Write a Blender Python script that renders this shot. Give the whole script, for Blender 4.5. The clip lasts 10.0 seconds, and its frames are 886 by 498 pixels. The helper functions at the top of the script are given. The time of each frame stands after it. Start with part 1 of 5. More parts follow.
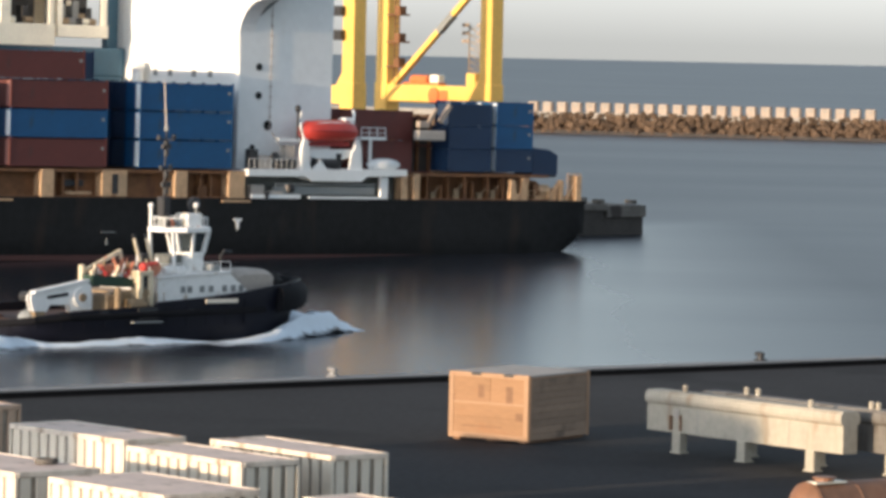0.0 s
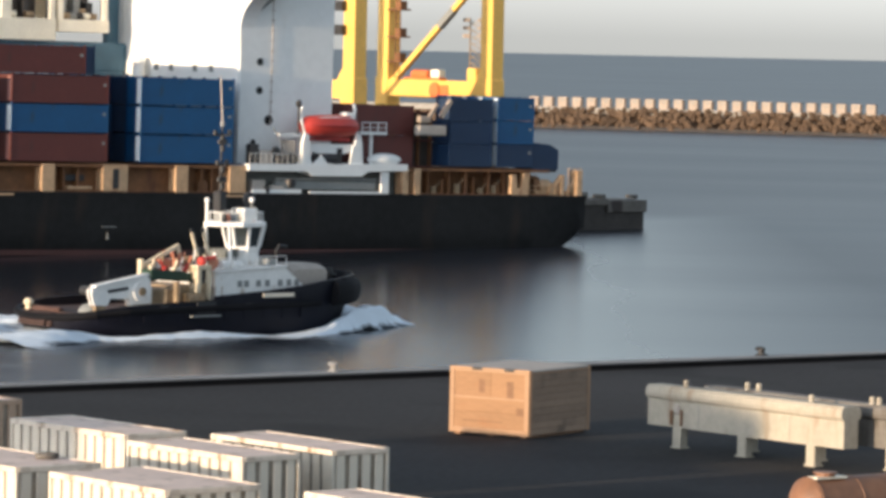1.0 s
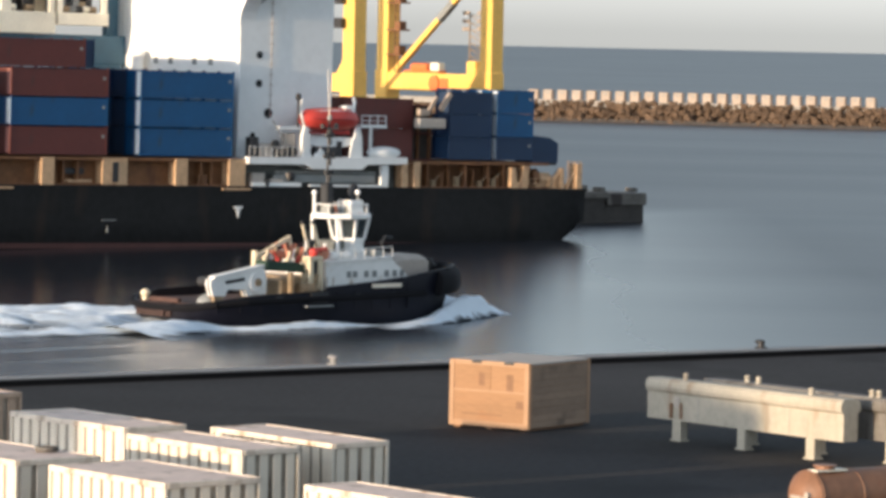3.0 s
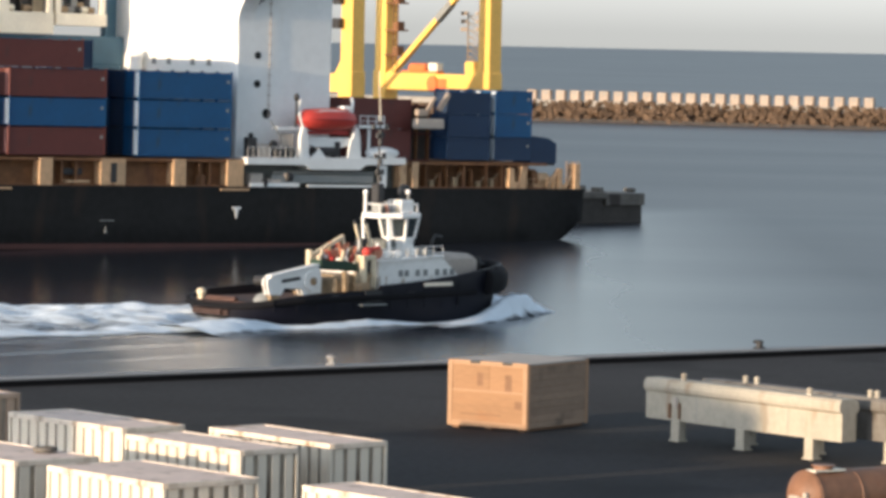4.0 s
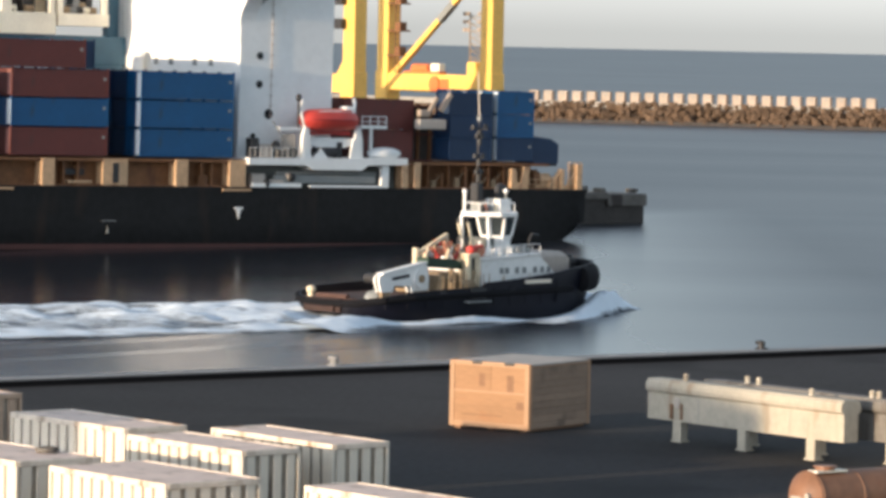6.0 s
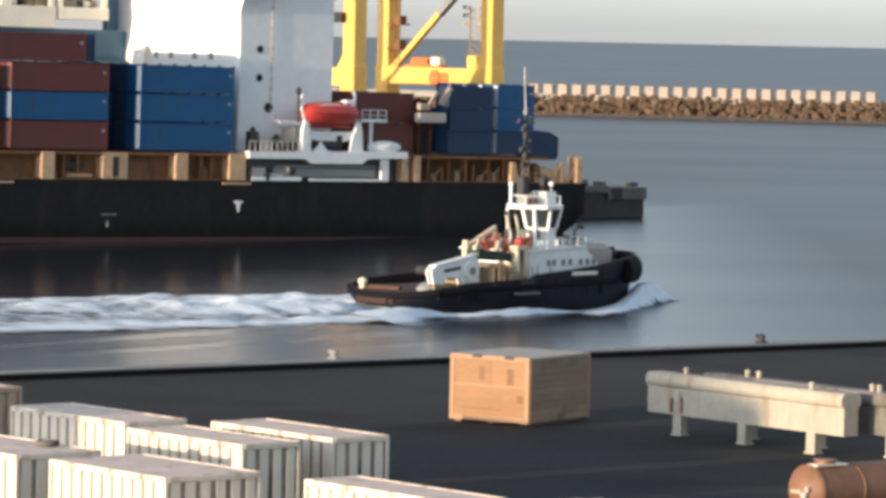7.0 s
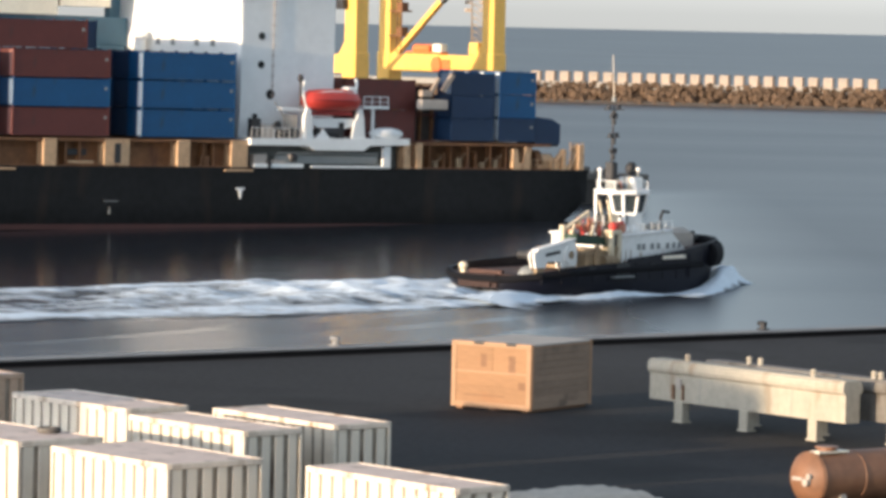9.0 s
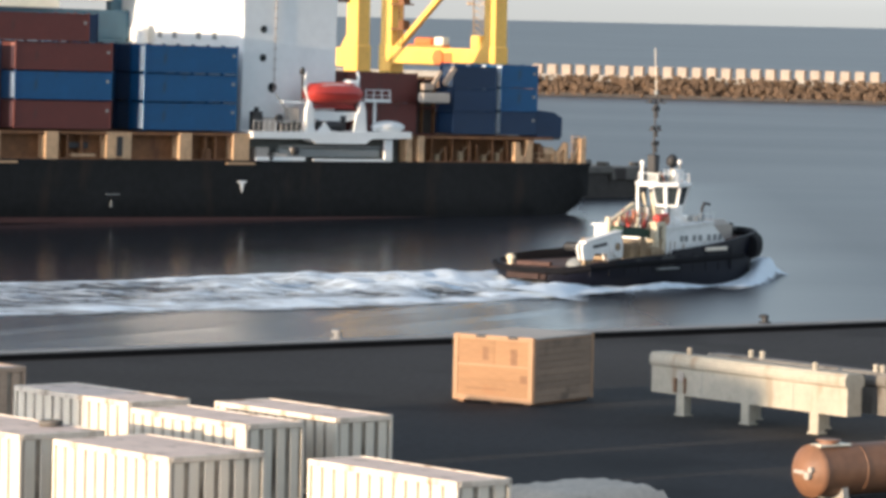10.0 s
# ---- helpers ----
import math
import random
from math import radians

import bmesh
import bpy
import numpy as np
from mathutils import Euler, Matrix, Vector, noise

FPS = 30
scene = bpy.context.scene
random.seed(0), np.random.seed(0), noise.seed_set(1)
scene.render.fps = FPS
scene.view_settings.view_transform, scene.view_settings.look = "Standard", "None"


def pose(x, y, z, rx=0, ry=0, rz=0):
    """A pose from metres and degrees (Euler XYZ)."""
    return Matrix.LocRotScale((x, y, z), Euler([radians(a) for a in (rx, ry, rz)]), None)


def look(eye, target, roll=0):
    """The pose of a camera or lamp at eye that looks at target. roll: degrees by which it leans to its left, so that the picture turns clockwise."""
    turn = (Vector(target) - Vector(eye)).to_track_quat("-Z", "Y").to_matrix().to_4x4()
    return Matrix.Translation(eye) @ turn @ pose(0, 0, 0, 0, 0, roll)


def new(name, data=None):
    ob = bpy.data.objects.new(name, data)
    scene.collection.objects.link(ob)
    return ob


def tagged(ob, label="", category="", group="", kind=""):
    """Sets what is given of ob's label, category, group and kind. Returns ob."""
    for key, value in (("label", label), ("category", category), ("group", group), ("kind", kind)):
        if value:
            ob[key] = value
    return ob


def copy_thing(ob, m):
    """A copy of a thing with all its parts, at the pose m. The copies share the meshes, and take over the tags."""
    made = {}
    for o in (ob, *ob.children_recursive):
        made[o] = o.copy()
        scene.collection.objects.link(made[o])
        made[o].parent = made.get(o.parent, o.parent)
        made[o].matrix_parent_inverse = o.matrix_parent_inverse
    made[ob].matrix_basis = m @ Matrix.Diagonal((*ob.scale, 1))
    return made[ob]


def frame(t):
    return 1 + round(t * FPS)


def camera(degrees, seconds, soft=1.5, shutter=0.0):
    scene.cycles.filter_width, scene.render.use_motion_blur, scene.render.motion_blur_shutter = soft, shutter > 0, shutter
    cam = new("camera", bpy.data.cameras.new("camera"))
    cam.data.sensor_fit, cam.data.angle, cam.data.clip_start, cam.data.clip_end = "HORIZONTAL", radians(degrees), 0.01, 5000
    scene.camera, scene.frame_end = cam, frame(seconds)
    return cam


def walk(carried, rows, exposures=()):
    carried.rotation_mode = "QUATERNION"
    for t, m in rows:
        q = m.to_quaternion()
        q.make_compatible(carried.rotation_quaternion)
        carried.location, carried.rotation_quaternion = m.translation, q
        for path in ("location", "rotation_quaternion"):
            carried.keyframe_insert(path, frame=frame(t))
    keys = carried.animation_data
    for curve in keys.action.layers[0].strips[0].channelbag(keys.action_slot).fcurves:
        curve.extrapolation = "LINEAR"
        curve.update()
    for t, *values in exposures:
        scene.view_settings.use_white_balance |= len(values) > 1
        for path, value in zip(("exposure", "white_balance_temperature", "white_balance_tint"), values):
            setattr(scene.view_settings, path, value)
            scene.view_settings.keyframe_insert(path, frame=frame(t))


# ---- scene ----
EYE = (0.0, 0.0, 16.8)
WATER = -4.7


def aim(yaw, down, roll):
    """Camera pose: degrees to the right, below level, and of lean."""
    a, b = radians(yaw), radians(down)
    way = Vector((math.sin(a) * math.cos(b), math.cos(a) * math.cos(b), -math.sin(b)))
    return look(EYE, Vector(EYE) + way * 100, roll)


cam = camera(11.62, 10.0, soft=3.5)
walk(cam, [(t, aim(a, b, c)) for t, a, b, c in (
    (0, 0.0, 2.743, 1.20), (0.5, -0.007, 2.828, 1.22), (1, -0.009, 2.811, 1.22), (1.5, -0.003, 2.863, 1.22),
    (2, 0.002, 2.839, 1.22), (2.5, -0.007, 2.902, 1.21), (4, 0.019, 2.897, 1.17), (4.5, 0.015, 2.873, 1.19),
    (5, 0.003, 2.873, 1.20), (5.5, -0.008, 2.874, 1.20), (7, -0.006, 2.976, 1.20), (7.5, -0.018, 3.006, 1.19),
    (8, -0.004, 2.999, 1.21), (8.5, -0.017, 3.037, 1.20), (9, -0.026, 3.149, 1.23), (9.5, -0.036, 3.204, 1.22),
    (10, -0.048, 3.239, 1.23))], exposures=[(0, 0.84, 5600, 8), (2.5, 0.86, 5600, 8), (4.5, 0.90, 5590, 8), (7, 0.93, 5570, 8), (8.5, 0.96, 5560, 8), (10, 1.05, 5550, 8)])

# ---- light: a low evening sun from behind the camera, clear sky ----
SUN_AZ, SUN_EL = 220.6, 5.8          # degrees from +x towards +y, and above the horizon
sun_way = Vector((math.cos(radians(SUN_AZ)) * math.cos(radians(SUN_EL)),
                  math.sin(radians(SUN_AZ)) * math.cos(radians(SUN_EL)), math.sin(radians(SUN_EL))))
sun = new("sun", bpy.data.lights.new("sun", "SUN"))
sun.data.energy, sun.data.angle, sun.data.color = 3.6, radians(0.55), (1.0, 0.69, 0.40)
sun.matrix_world = look((0, 0, 0), -sun_way)
world = bpy.data.worlds.new("sky")
scene.world = world
world.use_nodes = True
wn = world.node_tree.nodes
sky = wn.new("ShaderNodeTexSky")
sky.sky_type, sky.sun_disc = "NISHITA", False
sky.sun_elevation, sky.sun_rotation = radians(SUN_EL), radians(90 - SUN_AZ)
sky.altitude, sky.air_density, sky.dust_density, sky.ozone_density = 20, 1.0, 0.8, 1.0
wn["Background"].inputs["Strength"].default_value = 0.15
haze = wn.new("ShaderNodeHueSaturation")        # thin evening haze takes colour out of the whole sky
haze.inputs["Saturation"].default_value, haze.inputs["Value"].default_value = 0.32, 1.15
world.node_tree.links.new(sky.outputs[0], haze.inputs["Color"])
world.node_tree.links.new(haze.outputs[0], wn["Background"].inputs["Color"])


# ---- materials ----
def material(name, rgb, rough=0.6, metal=0.0, spread=0.18, grain=6.0, blotch=0.5, bump=0.15, stain=None, stain_at=0.6,
             stretch=(1, 1, 1), each=0.0, gloss=0.5):
    """Paint or raw surface: base colour with grain, blotches and stains in object space; each: change from piece to piece."""
    m = bpy.data.materials.new(name)
    m.use_nodes = True
    n, l = m.node_tree.nodes, m.node_tree.links
    b = n["Principled BSDF"]
    b.inputs["Roughness"].default_value, b.inputs["Metallic"].default_value = rough, metal
    b.inputs["Specular IOR Level"].default_value = gloss
    co, mp = n.new("ShaderNodeTexCoord"), n.new("ShaderNodeMapping")
    mp.inputs["Scale"].default_value = stretch
    l.new(co.outputs["Object"], mp.inputs["Vector"])
    fine, large = n.new("ShaderNodeTexNoise"), n.new("ShaderNodeTexNoise")
    fine.inputs["Scale"].default_value, fine.inputs["Detail"].default_value = grain, 6
    large.inputs["Scale"].default_value, large.inputs["Detail"].default_value = blotch, 4
    for x in (fine, large):
        l.new(mp.outputs[0], x.inputs["Vector"])
    add = n.new("ShaderNodeMath")
    add.operation = "ADD"
    l.new(fine.outputs[0], add.inputs[0])
    l.new(large.outputs[0], add.inputs[1])
    info = n.new("ShaderNodeObjectInfo")
    rnd = n.new("ShaderNodeMath")
    rnd.operation, rnd.inputs[1].default_value = "MULTIPLY", each
    l.new(info.outputs["Random"], rnd.inputs[0])
    tot = n.new("ShaderNodeMath")
    tot.operation = "ADD"
    l.new(add.outputs[0], tot.inputs[0])
    l.new(rnd.outputs[0], tot.inputs[1])
    mr = n.new("ShaderNodeMapRange")
    for k, v in (("From Min", 0.6), ("From Max", 1.4 + each), ("To Min", 1 - spread), ("To Max", 1 + spread)):
        mr.inputs[k].default_value = v
    l.new(tot.outputs[0], mr.inputs["Value"])
    mul = n.new("ShaderNodeVectorMath")
    mul.operation = "SCALE"
    mul.inputs[0].default_value = rgb
    l.new(mr.outputs[0], mul.inputs["Scale"])
    out = mul.outputs[0]
    if stain:
        st = n.new("ShaderNodeTexNoise")
        st.inputs["Scale"].default_value, st.inputs["Detail"].default_value = blotch * 2.3, 8
        smp = n.new("ShaderNodeMapping")
        smp.inputs["Scale"].default_value = (stretch[0], stretch[1], stretch[2] * 0.3)
        l.new(co.outputs["Object"], smp.inputs["Vector"])
        l.new(smp.outputs[0], st.inputs["Vector"])
        ramp = n.new("ShaderNodeMapRange")
        for k, v in (("From Min", stain_at), ("From Max", stain_at + 0.14)):
            ramp.inputs[k].default_value = v
        l.new(st.outputs[0], ramp.inputs["Value"])
        mix = n.new("ShaderNodeMix")
        mix.data_type = "RGBA"
        l.new(ramp.outputs[0], mix.inputs[0])
        l.new(out, mix.inputs[6])
        mix.inputs[7].default_value = (*stain, 1)
        out = mix.outputs[2]
    l.new(out, b.inputs["Base Color"])
    bp = n.new("ShaderNodeBump")
    bp.inputs["Strength"].default_value, bp.inputs["Distance"].default_value = bump, 0.02
    l.new(fine.outputs[0], bp.inputs["Height"])
    l.new(bp.outputs[0], b.inputs["Normal"])
    return m


def water_material():
    m = bpy.data.materials.new("harbour water")
    m.use_nodes = True
    n, l = m.node_tree.nodes, m.node_tree.links
    b = n["Principled BSDF"]
    b.inputs["Base Color"].default_value = (0.014, 0.0165, 0.024, 1)
    b.inputs["IOR"].default_value = 1.33
    geo = n.new("ShaderNodeNewGeometry")
    ht = None
    for scale, detail, gain, ang in ((0.02, 4, 0.04, 25), (0.22, 4, 0.03, -20), (1.3, 4, 0.010, 10)):
        mp = n.new("ShaderNodeMapping")
        mp.inputs["Rotation"].default_value = (0, 0, radians(ang))
        mp.inputs["Scale"].default_value = (scale * 0.45, scale, scale)
        l.new(geo.outputs["Position"], mp.inputs["Vector"])
        t = n.new("ShaderNodeTexNoise")
        t.inputs["Scale"].default_value, t.inputs["Detail"].default_value = 1.0, detail
        l.new(mp.outputs[0], t.inputs["Vector"])
        g = n.new("ShaderNodeMath")
        g.operation, g.inputs[1].default_value = "MULTIPLY", gain
        l.new(t.outputs[0], g.inputs[0])
        if ht is None:
            ht = g
            # wind ruffles the open water to the east; the basin beside the ship lies calm
            xyz, wind, rr = n.new("ShaderNodeSeparateXYZ"), n.new("ShaderNodeMapRange"), n.new("ShaderNodeMath")
            l.new(geo.outputs["Position"], xyz.inputs[0])
            for k, v in (("From Min", -14.0), ("From Max", 38.0), ("To Min", 0.08), ("To Max", 0.36)):
                wind.inputs[k].default_value = v
            l.new(xyz.outputs["X"], wind.inputs["Value"])
            sea_wind, most = n.new("ShaderNodeMapRange"), n.new("ShaderNodeMath")
            for k, v in (("From Min", 410.0), ("From Max", 540.0), ("To Min", 0.0), ("To Max", 0.36)):
                sea_wind.inputs[k].default_value = v
            l.new(xyz.outputs["Y"], sea_wind.inputs["Value"])
            across, shore, both = n.new("ShaderNodeVectorMath"), n.new("ShaderNodeMapRange"), n.new("ShaderNodeMath")
            across.operation, across.inputs[1].default_value = "DOT_PRODUCT", (-0.609, 0.793, 0)
            l.new(geo.outputs["Position"], across.inputs[0])
            for k, v in (("From Min", 180.0), ("From Max", 310.0), ("To Min", 0.26), ("To Max", 0.09)):
                shore.inputs[k].default_value = v
            l.new(across.outputs["Value"], shore.inputs["Value"])
            both.operation = most.operation = "MAXIMUM"
            l.new(wind.outputs[0], both.inputs[0])
            l.new(shore.outputs[0], both.inputs[1])
            l.new(both.outputs[0], most.inputs[0])
            l.new(sea_wind.outputs[0], most.inputs[1])
            rr.operation, rr.inputs[1].default_value = "MULTIPLY_ADD", 0.08
            l.new(t.outputs[0], rr.inputs[0])
            l.new(most.outputs[0], rr.inputs[2])
            l.new(rr.outputs[0], b.inputs["Roughness"])
        else:
            s = n.new("ShaderNodeMath")
            l.new(ht.outputs[0], s.inputs[0])
            l.new(g.outputs[0], s.inputs[1])
            ht = s
    bp = n.new("ShaderNodeBump")
    bp.inputs["Strength"].default_value, bp.inputs["Distance"].default_value = 1.0, 0.9
    l.new(ht.outputs[0], bp.inputs["Height"])
    l.new(bp.outputs[0], b.inputs["Normal"])
    return m


def foam_material(name, lo, hi):
    """Broken white foam that stays with the water; clear between its flecks."""
    m = bpy.data.materials.new(name)
    m.use_nodes = True
    n, l = m.node_tree.nodes, m.node_tree.links
    b = n["Principled BSDF"]
    b.inputs["Base Color"].default_value = (0.80, 0.88, 0.96, 1)
    b.inputs["Roughness"].default_value = 0.7
    geo, mp = n.new("ShaderNodeNewGeometry"), n.new("ShaderNodeMapping")
    mp.inputs["Rotation"].default_value = (0, 0, radians(-33))
    mp.inputs["Scale"].default_value = (0.3, 0.75, 0.75)
    l.new(geo.outputs["Position"], mp.inputs["Vector"])
    t = n.new("ShaderNodeTexNoise")
    t.inputs["Scale"].default_value, t.inputs["Detail"].default_value, t.inputs["Distortion"].default_value = 1.0, 11, 0.9
    t.inputs["Roughness"].default_value = 0.66
    l.new(mp.outputs[0], t.inputs["Vector"])
    at = n.new("ShaderNodeAttribute")
    at.attribute_name = "froth"
    s = n.new("ShaderNodeMath")
    l.new(t.outputs[0], s.inputs[0])
    l.new(at.outputs["Fac"], s.inputs[1])
    r = n.new("ShaderNodeMapRange")
    r.inputs["From Min"].default_value, r.inputs["From Max"].default_value = lo, hi
    l.new(s.outputs[0], r.inputs["Value"])
    l.new(r.outputs[0], b.inputs["Alpha"])
    bp = n.new("ShaderNodeBump")
    bp.inputs["Strength"].default_value, bp.inputs["Distance"].default_value = 0.8, 0.4
    l.new(t.outputs[0], bp.inputs["Height"])
    l.new(bp.outputs[0], b.inputs["Normal"])
    return m


ASPHALT = material("asphalt", (0.033, 0.0315, 0.0325), 0.97, spread=0.5, grain=3.0, blotch=0.05, bump=0.4, gloss=0.2, stain=(0.02, 0.02, 0.021), stain_at=0.54)
CONCRETE = material("concrete", (0.34, 0.32, 0.29), 0.9, spread=0.22, grain=5, blotch=0.4, stain=(0.2, 0.17, 0.14))
PIER = material("stained pier concrete", (0.17, 0.155, 0.135), 0.9, spread=0.3, grain=3, blotch=0.4, stain=(0.06, 0.05, 0.045), stain_at=0.52)
KERB_FACE = material("shaded black kerb", (0.011, 0.011, 0.012), 0.95, gloss=0.1)
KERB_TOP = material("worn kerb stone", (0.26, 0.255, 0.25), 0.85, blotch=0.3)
BEAM = material("precast concrete", (0.43, 0.39, 0.315), 0.85, spread=0.16, grain=4, blotch=0.5, stain=(0.34, 0.27, 0.19), stain_at=0.58)
SHADED_BEAM = material("shaded dark concrete", (0.20, 0.185, 0.165), 0.9, spread=0.25, grain=4, blotch=0.5, stain=(0.1, 0.085, 0.07), stain_at=0.56)
ROCK = material("armour rock", (0.112, 0.072, 0.043), 0.95, spread=0.7, grain=1.5, blotch=0.4, bump=0.6)
WET_ROCK = material("wet dark stone", (0.05, 0.042, 0.036), 0.7, spread=0.3, grain=2)
PALE_BLOCK = material("pale concrete block", (0.41, 0.335, 0.27), 0.9, spread=0.12, each=0.3)
HULL = material("black hull paint", (0.0125, 0.0128, 0.0135), 0.6, spread=0.45, grain=1.2, blotch=0.16, stain=(0.024, 0.019, 0.016), stain_at=0.58, gloss=0.2)
BOOT = material("red boot topping", (0.055, 0.017, 0.014), 0.6, grain=1, blotch=0.2, stain=(0.05, 0.02, 0.015))
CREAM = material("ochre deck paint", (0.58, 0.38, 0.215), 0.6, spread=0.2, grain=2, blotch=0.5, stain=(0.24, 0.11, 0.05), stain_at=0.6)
CREAM_DARK = material("dark rust-stained ochre plating", (0.195, 0.088, 0.033), 0.7, spread=0.3, grain=2, blotch=0.5, stain=(0.13, 0.055, 0.025), stain_at=0.52)
WHITE = material("white ship paint", (0.88, 0.885, 0.87), 0.5, spread=0.06, grain=1.5, blotch=0.2, stain=(0.72, 0.67, 0.6), stain_at=0.66)
GREY = material("grey paint", (0.25, 0.26, 0.255), 0.6, blotch=0.6)
GALLERY = material("grey green plating in painted shade", (0.12, 0.125, 0.115), 0.7, spread=0.3, blotch=0.8, stain=(0.05, 0.045, 0.04))
DARK = material("dark metal", (0.03, 0.03, 0.032), 0.6)
GLASS = material("dark window glass", (0.015, 0.018, 0.02), 0.08, spread=0.05)
TUG_GLASS = material("grey tinted wheelhouse glass", (0.04, 0.05, 0.055), 0.1, spread=0.1)
TEAL = material("teal crane paint", (0.030, 0.098, 0.16), 0.5, blotch=0.4)
BOX_BLUE = material("blue container paint", (0.005, 0.072, 0.20), 0.5, spread=0.18, grain=1.5, blotch=0.3, stain=(0.03, 0.05, 0.08), stain_at=0.64, each=0.5)
BOX_NAVY = material("navy container paint", (0.006, 0.027, 0.078), 0.5, spread=0.2, grain=1.5, blotch=0.3, each=0.5)
BOX_RED = material("oxide red container paint", (0.115, 0.027, 0.021), 0.55, spread=0.18, grain=1.5, blotch=0.3, stain=(0.07, 0.03, 0.025), stain_at=0.64, each=0.4)
SUN_STRIP = material("sunlit blue end tone", (0.74, 0.80, 0.85), 0.5, spread=0.1)
SUN_STRIP_RED = material("sunlit red end tone", (0.36, 0.17, 0.145), 0.5, spread=0.1)
BOX_WHITE = material("white box paint", (0.80, 0.71, 0.58), 0.6, spread=0.08, grain=3, blotch=0.5, stain=(0.46, 0.36, 0.26), stain_at=0.6)
BOX_ROOF = material("dusty roof paint", (0.80, 0.63, 0.53), 0.8, spread=0.15, grain=3, blotch=0.5, stain=(0.4, 0.3, 0.22), stain_at=0.58)
BOX_RAIL = material("scuffed rail paint", (0.74, 0.64, 0.53), 0.65, spread=0.15, grain=3, blotch=0.55, stain=(0.30, 0.20, 0.12), stain_at=0.53)
BOX_GROOVE = material("darker groove", (0.39, 0.33, 0.26), 0.9, spread=0.4, grain=2, blotch=0.6, stain=(0.14, 0.10, 0.07), stain_at=0.56)
BOX_BROWN = material("grey brown box paint", (0.46, 0.33, 0.235), 0.7, blotch=0.4)
YELLOW = material("crane yellow", (0.93, 0.57, 0.12), 0.4, spread=0.12, grain=2, blotch=0.3, stain=(0.5, 0.25, 0.03), stain_at=0.7)
ORANGE = material("orange red paint", (0.70, 0.19, 0.05), 0.5)
RED = material("lifeboat red", (0.52, 0.055, 0.04), 0.4, spread=0.12, blotch=0.8)
RED_DARK = material("buoyant red band", (0.35, 0.03, 0.025), 0.5)
WOOD = material("fresh crate plywood", (0.31, 0.175, 0.088), 0.78, spread=0.3, grain=9, blotch=1.2, stretch=(0.25, 0.25, 1.6), stain=(0.30, 0.15, 0.07), stain_at=0.6, each=0.6)
WOOD_PALE = material("pale crate batten", (0.40, 0.245, 0.14), 0.75, spread=0.14, grain=9, blotch=1.5, each=0.4)
SHADE_PLANK = material("shaded side plank", (0.30, 0.21, 0.145), 0.85, spread=0.3, grain=7, blotch=0.9, stretch=(0.3, 0.3, 1.6), stain=(0.17, 0.12, 0.085), stain_at=0.56, each=0.6)
LID = material("pale board", (0.46, 0.41, 0.36), 0.85, spread=0.15, grain=6, blotch=0.8)
WOOD_PATCH = material("stained wood patch", (0.22, 0.12, 0.065), 0.8)
TUG_HULL = material("tug black hull", (0.006, 0.0065, 0.013), 0.5, spread=0.3, grain=2, blotch=0.3, gloss=0.2)
RUBBER = material("black rubber", (0.009, 0.009, 0.011), 0.85, spread=0.3, grain=8, gloss=0.15)
TUG_WHITE = material("tug white paint", (0.89, 0.885, 0.86), 0.5, spread=0.08, grain=3, blotch=0.9, stain=(0.42, 0.33, 0.22), stain_at=0.6)
BOOM_RED = material("faded orange boom paint", (0.55, 0.22, 0.13), 0.6, spread=0.25, grain=4, blotch=1.2)
TUG_CREAM = material("tug cream paint", (0.72, 0.62, 0.44), 0.5, blotch=0.7)
TUG_TAN = material("tan machinery paint", (0.30, 0.215, 0.125), 0.6, spread=0.3, grain=4, blotch=1)
TUG_RUST = material("rusted stern plating", (0.040, 0.021, 0.017), 0.85, spread=0.4, grain=4, blotch=0.9, stain=(0.05, 0.03, 0.025), stain_at=0.5)
TUG_DECK = material("red brown deck", (0.085, 0.045, 0.035), 0.8, spread=0.3, blotch=0.7)
GREEN = material("dark green deck", (0.02, 0.05, 0.032), 0.7)
TANK = material("rust brown tank paint", (0.235, 0.115, 0.06), 0.55, spread=0.22, grain=3, blotch=0.8, stain=(0.24, 0.10, 0.045), stain_at=0.6)
SAND = material("dusty tarpaulin", (0.52, 0.46, 0.39), 0.9, spread=0.2, grain=5, blotch=1)
CABIN = material("cream cabin paint", (0.88, 0.82, 0.67), 0.55, blotch=0.4)
SEA = water_material()
FOAM = foam_material("wake foam", 0.76, 1.06)
BOW_FOAM = foam_material("bow wave foam", 0.6, 0.85)


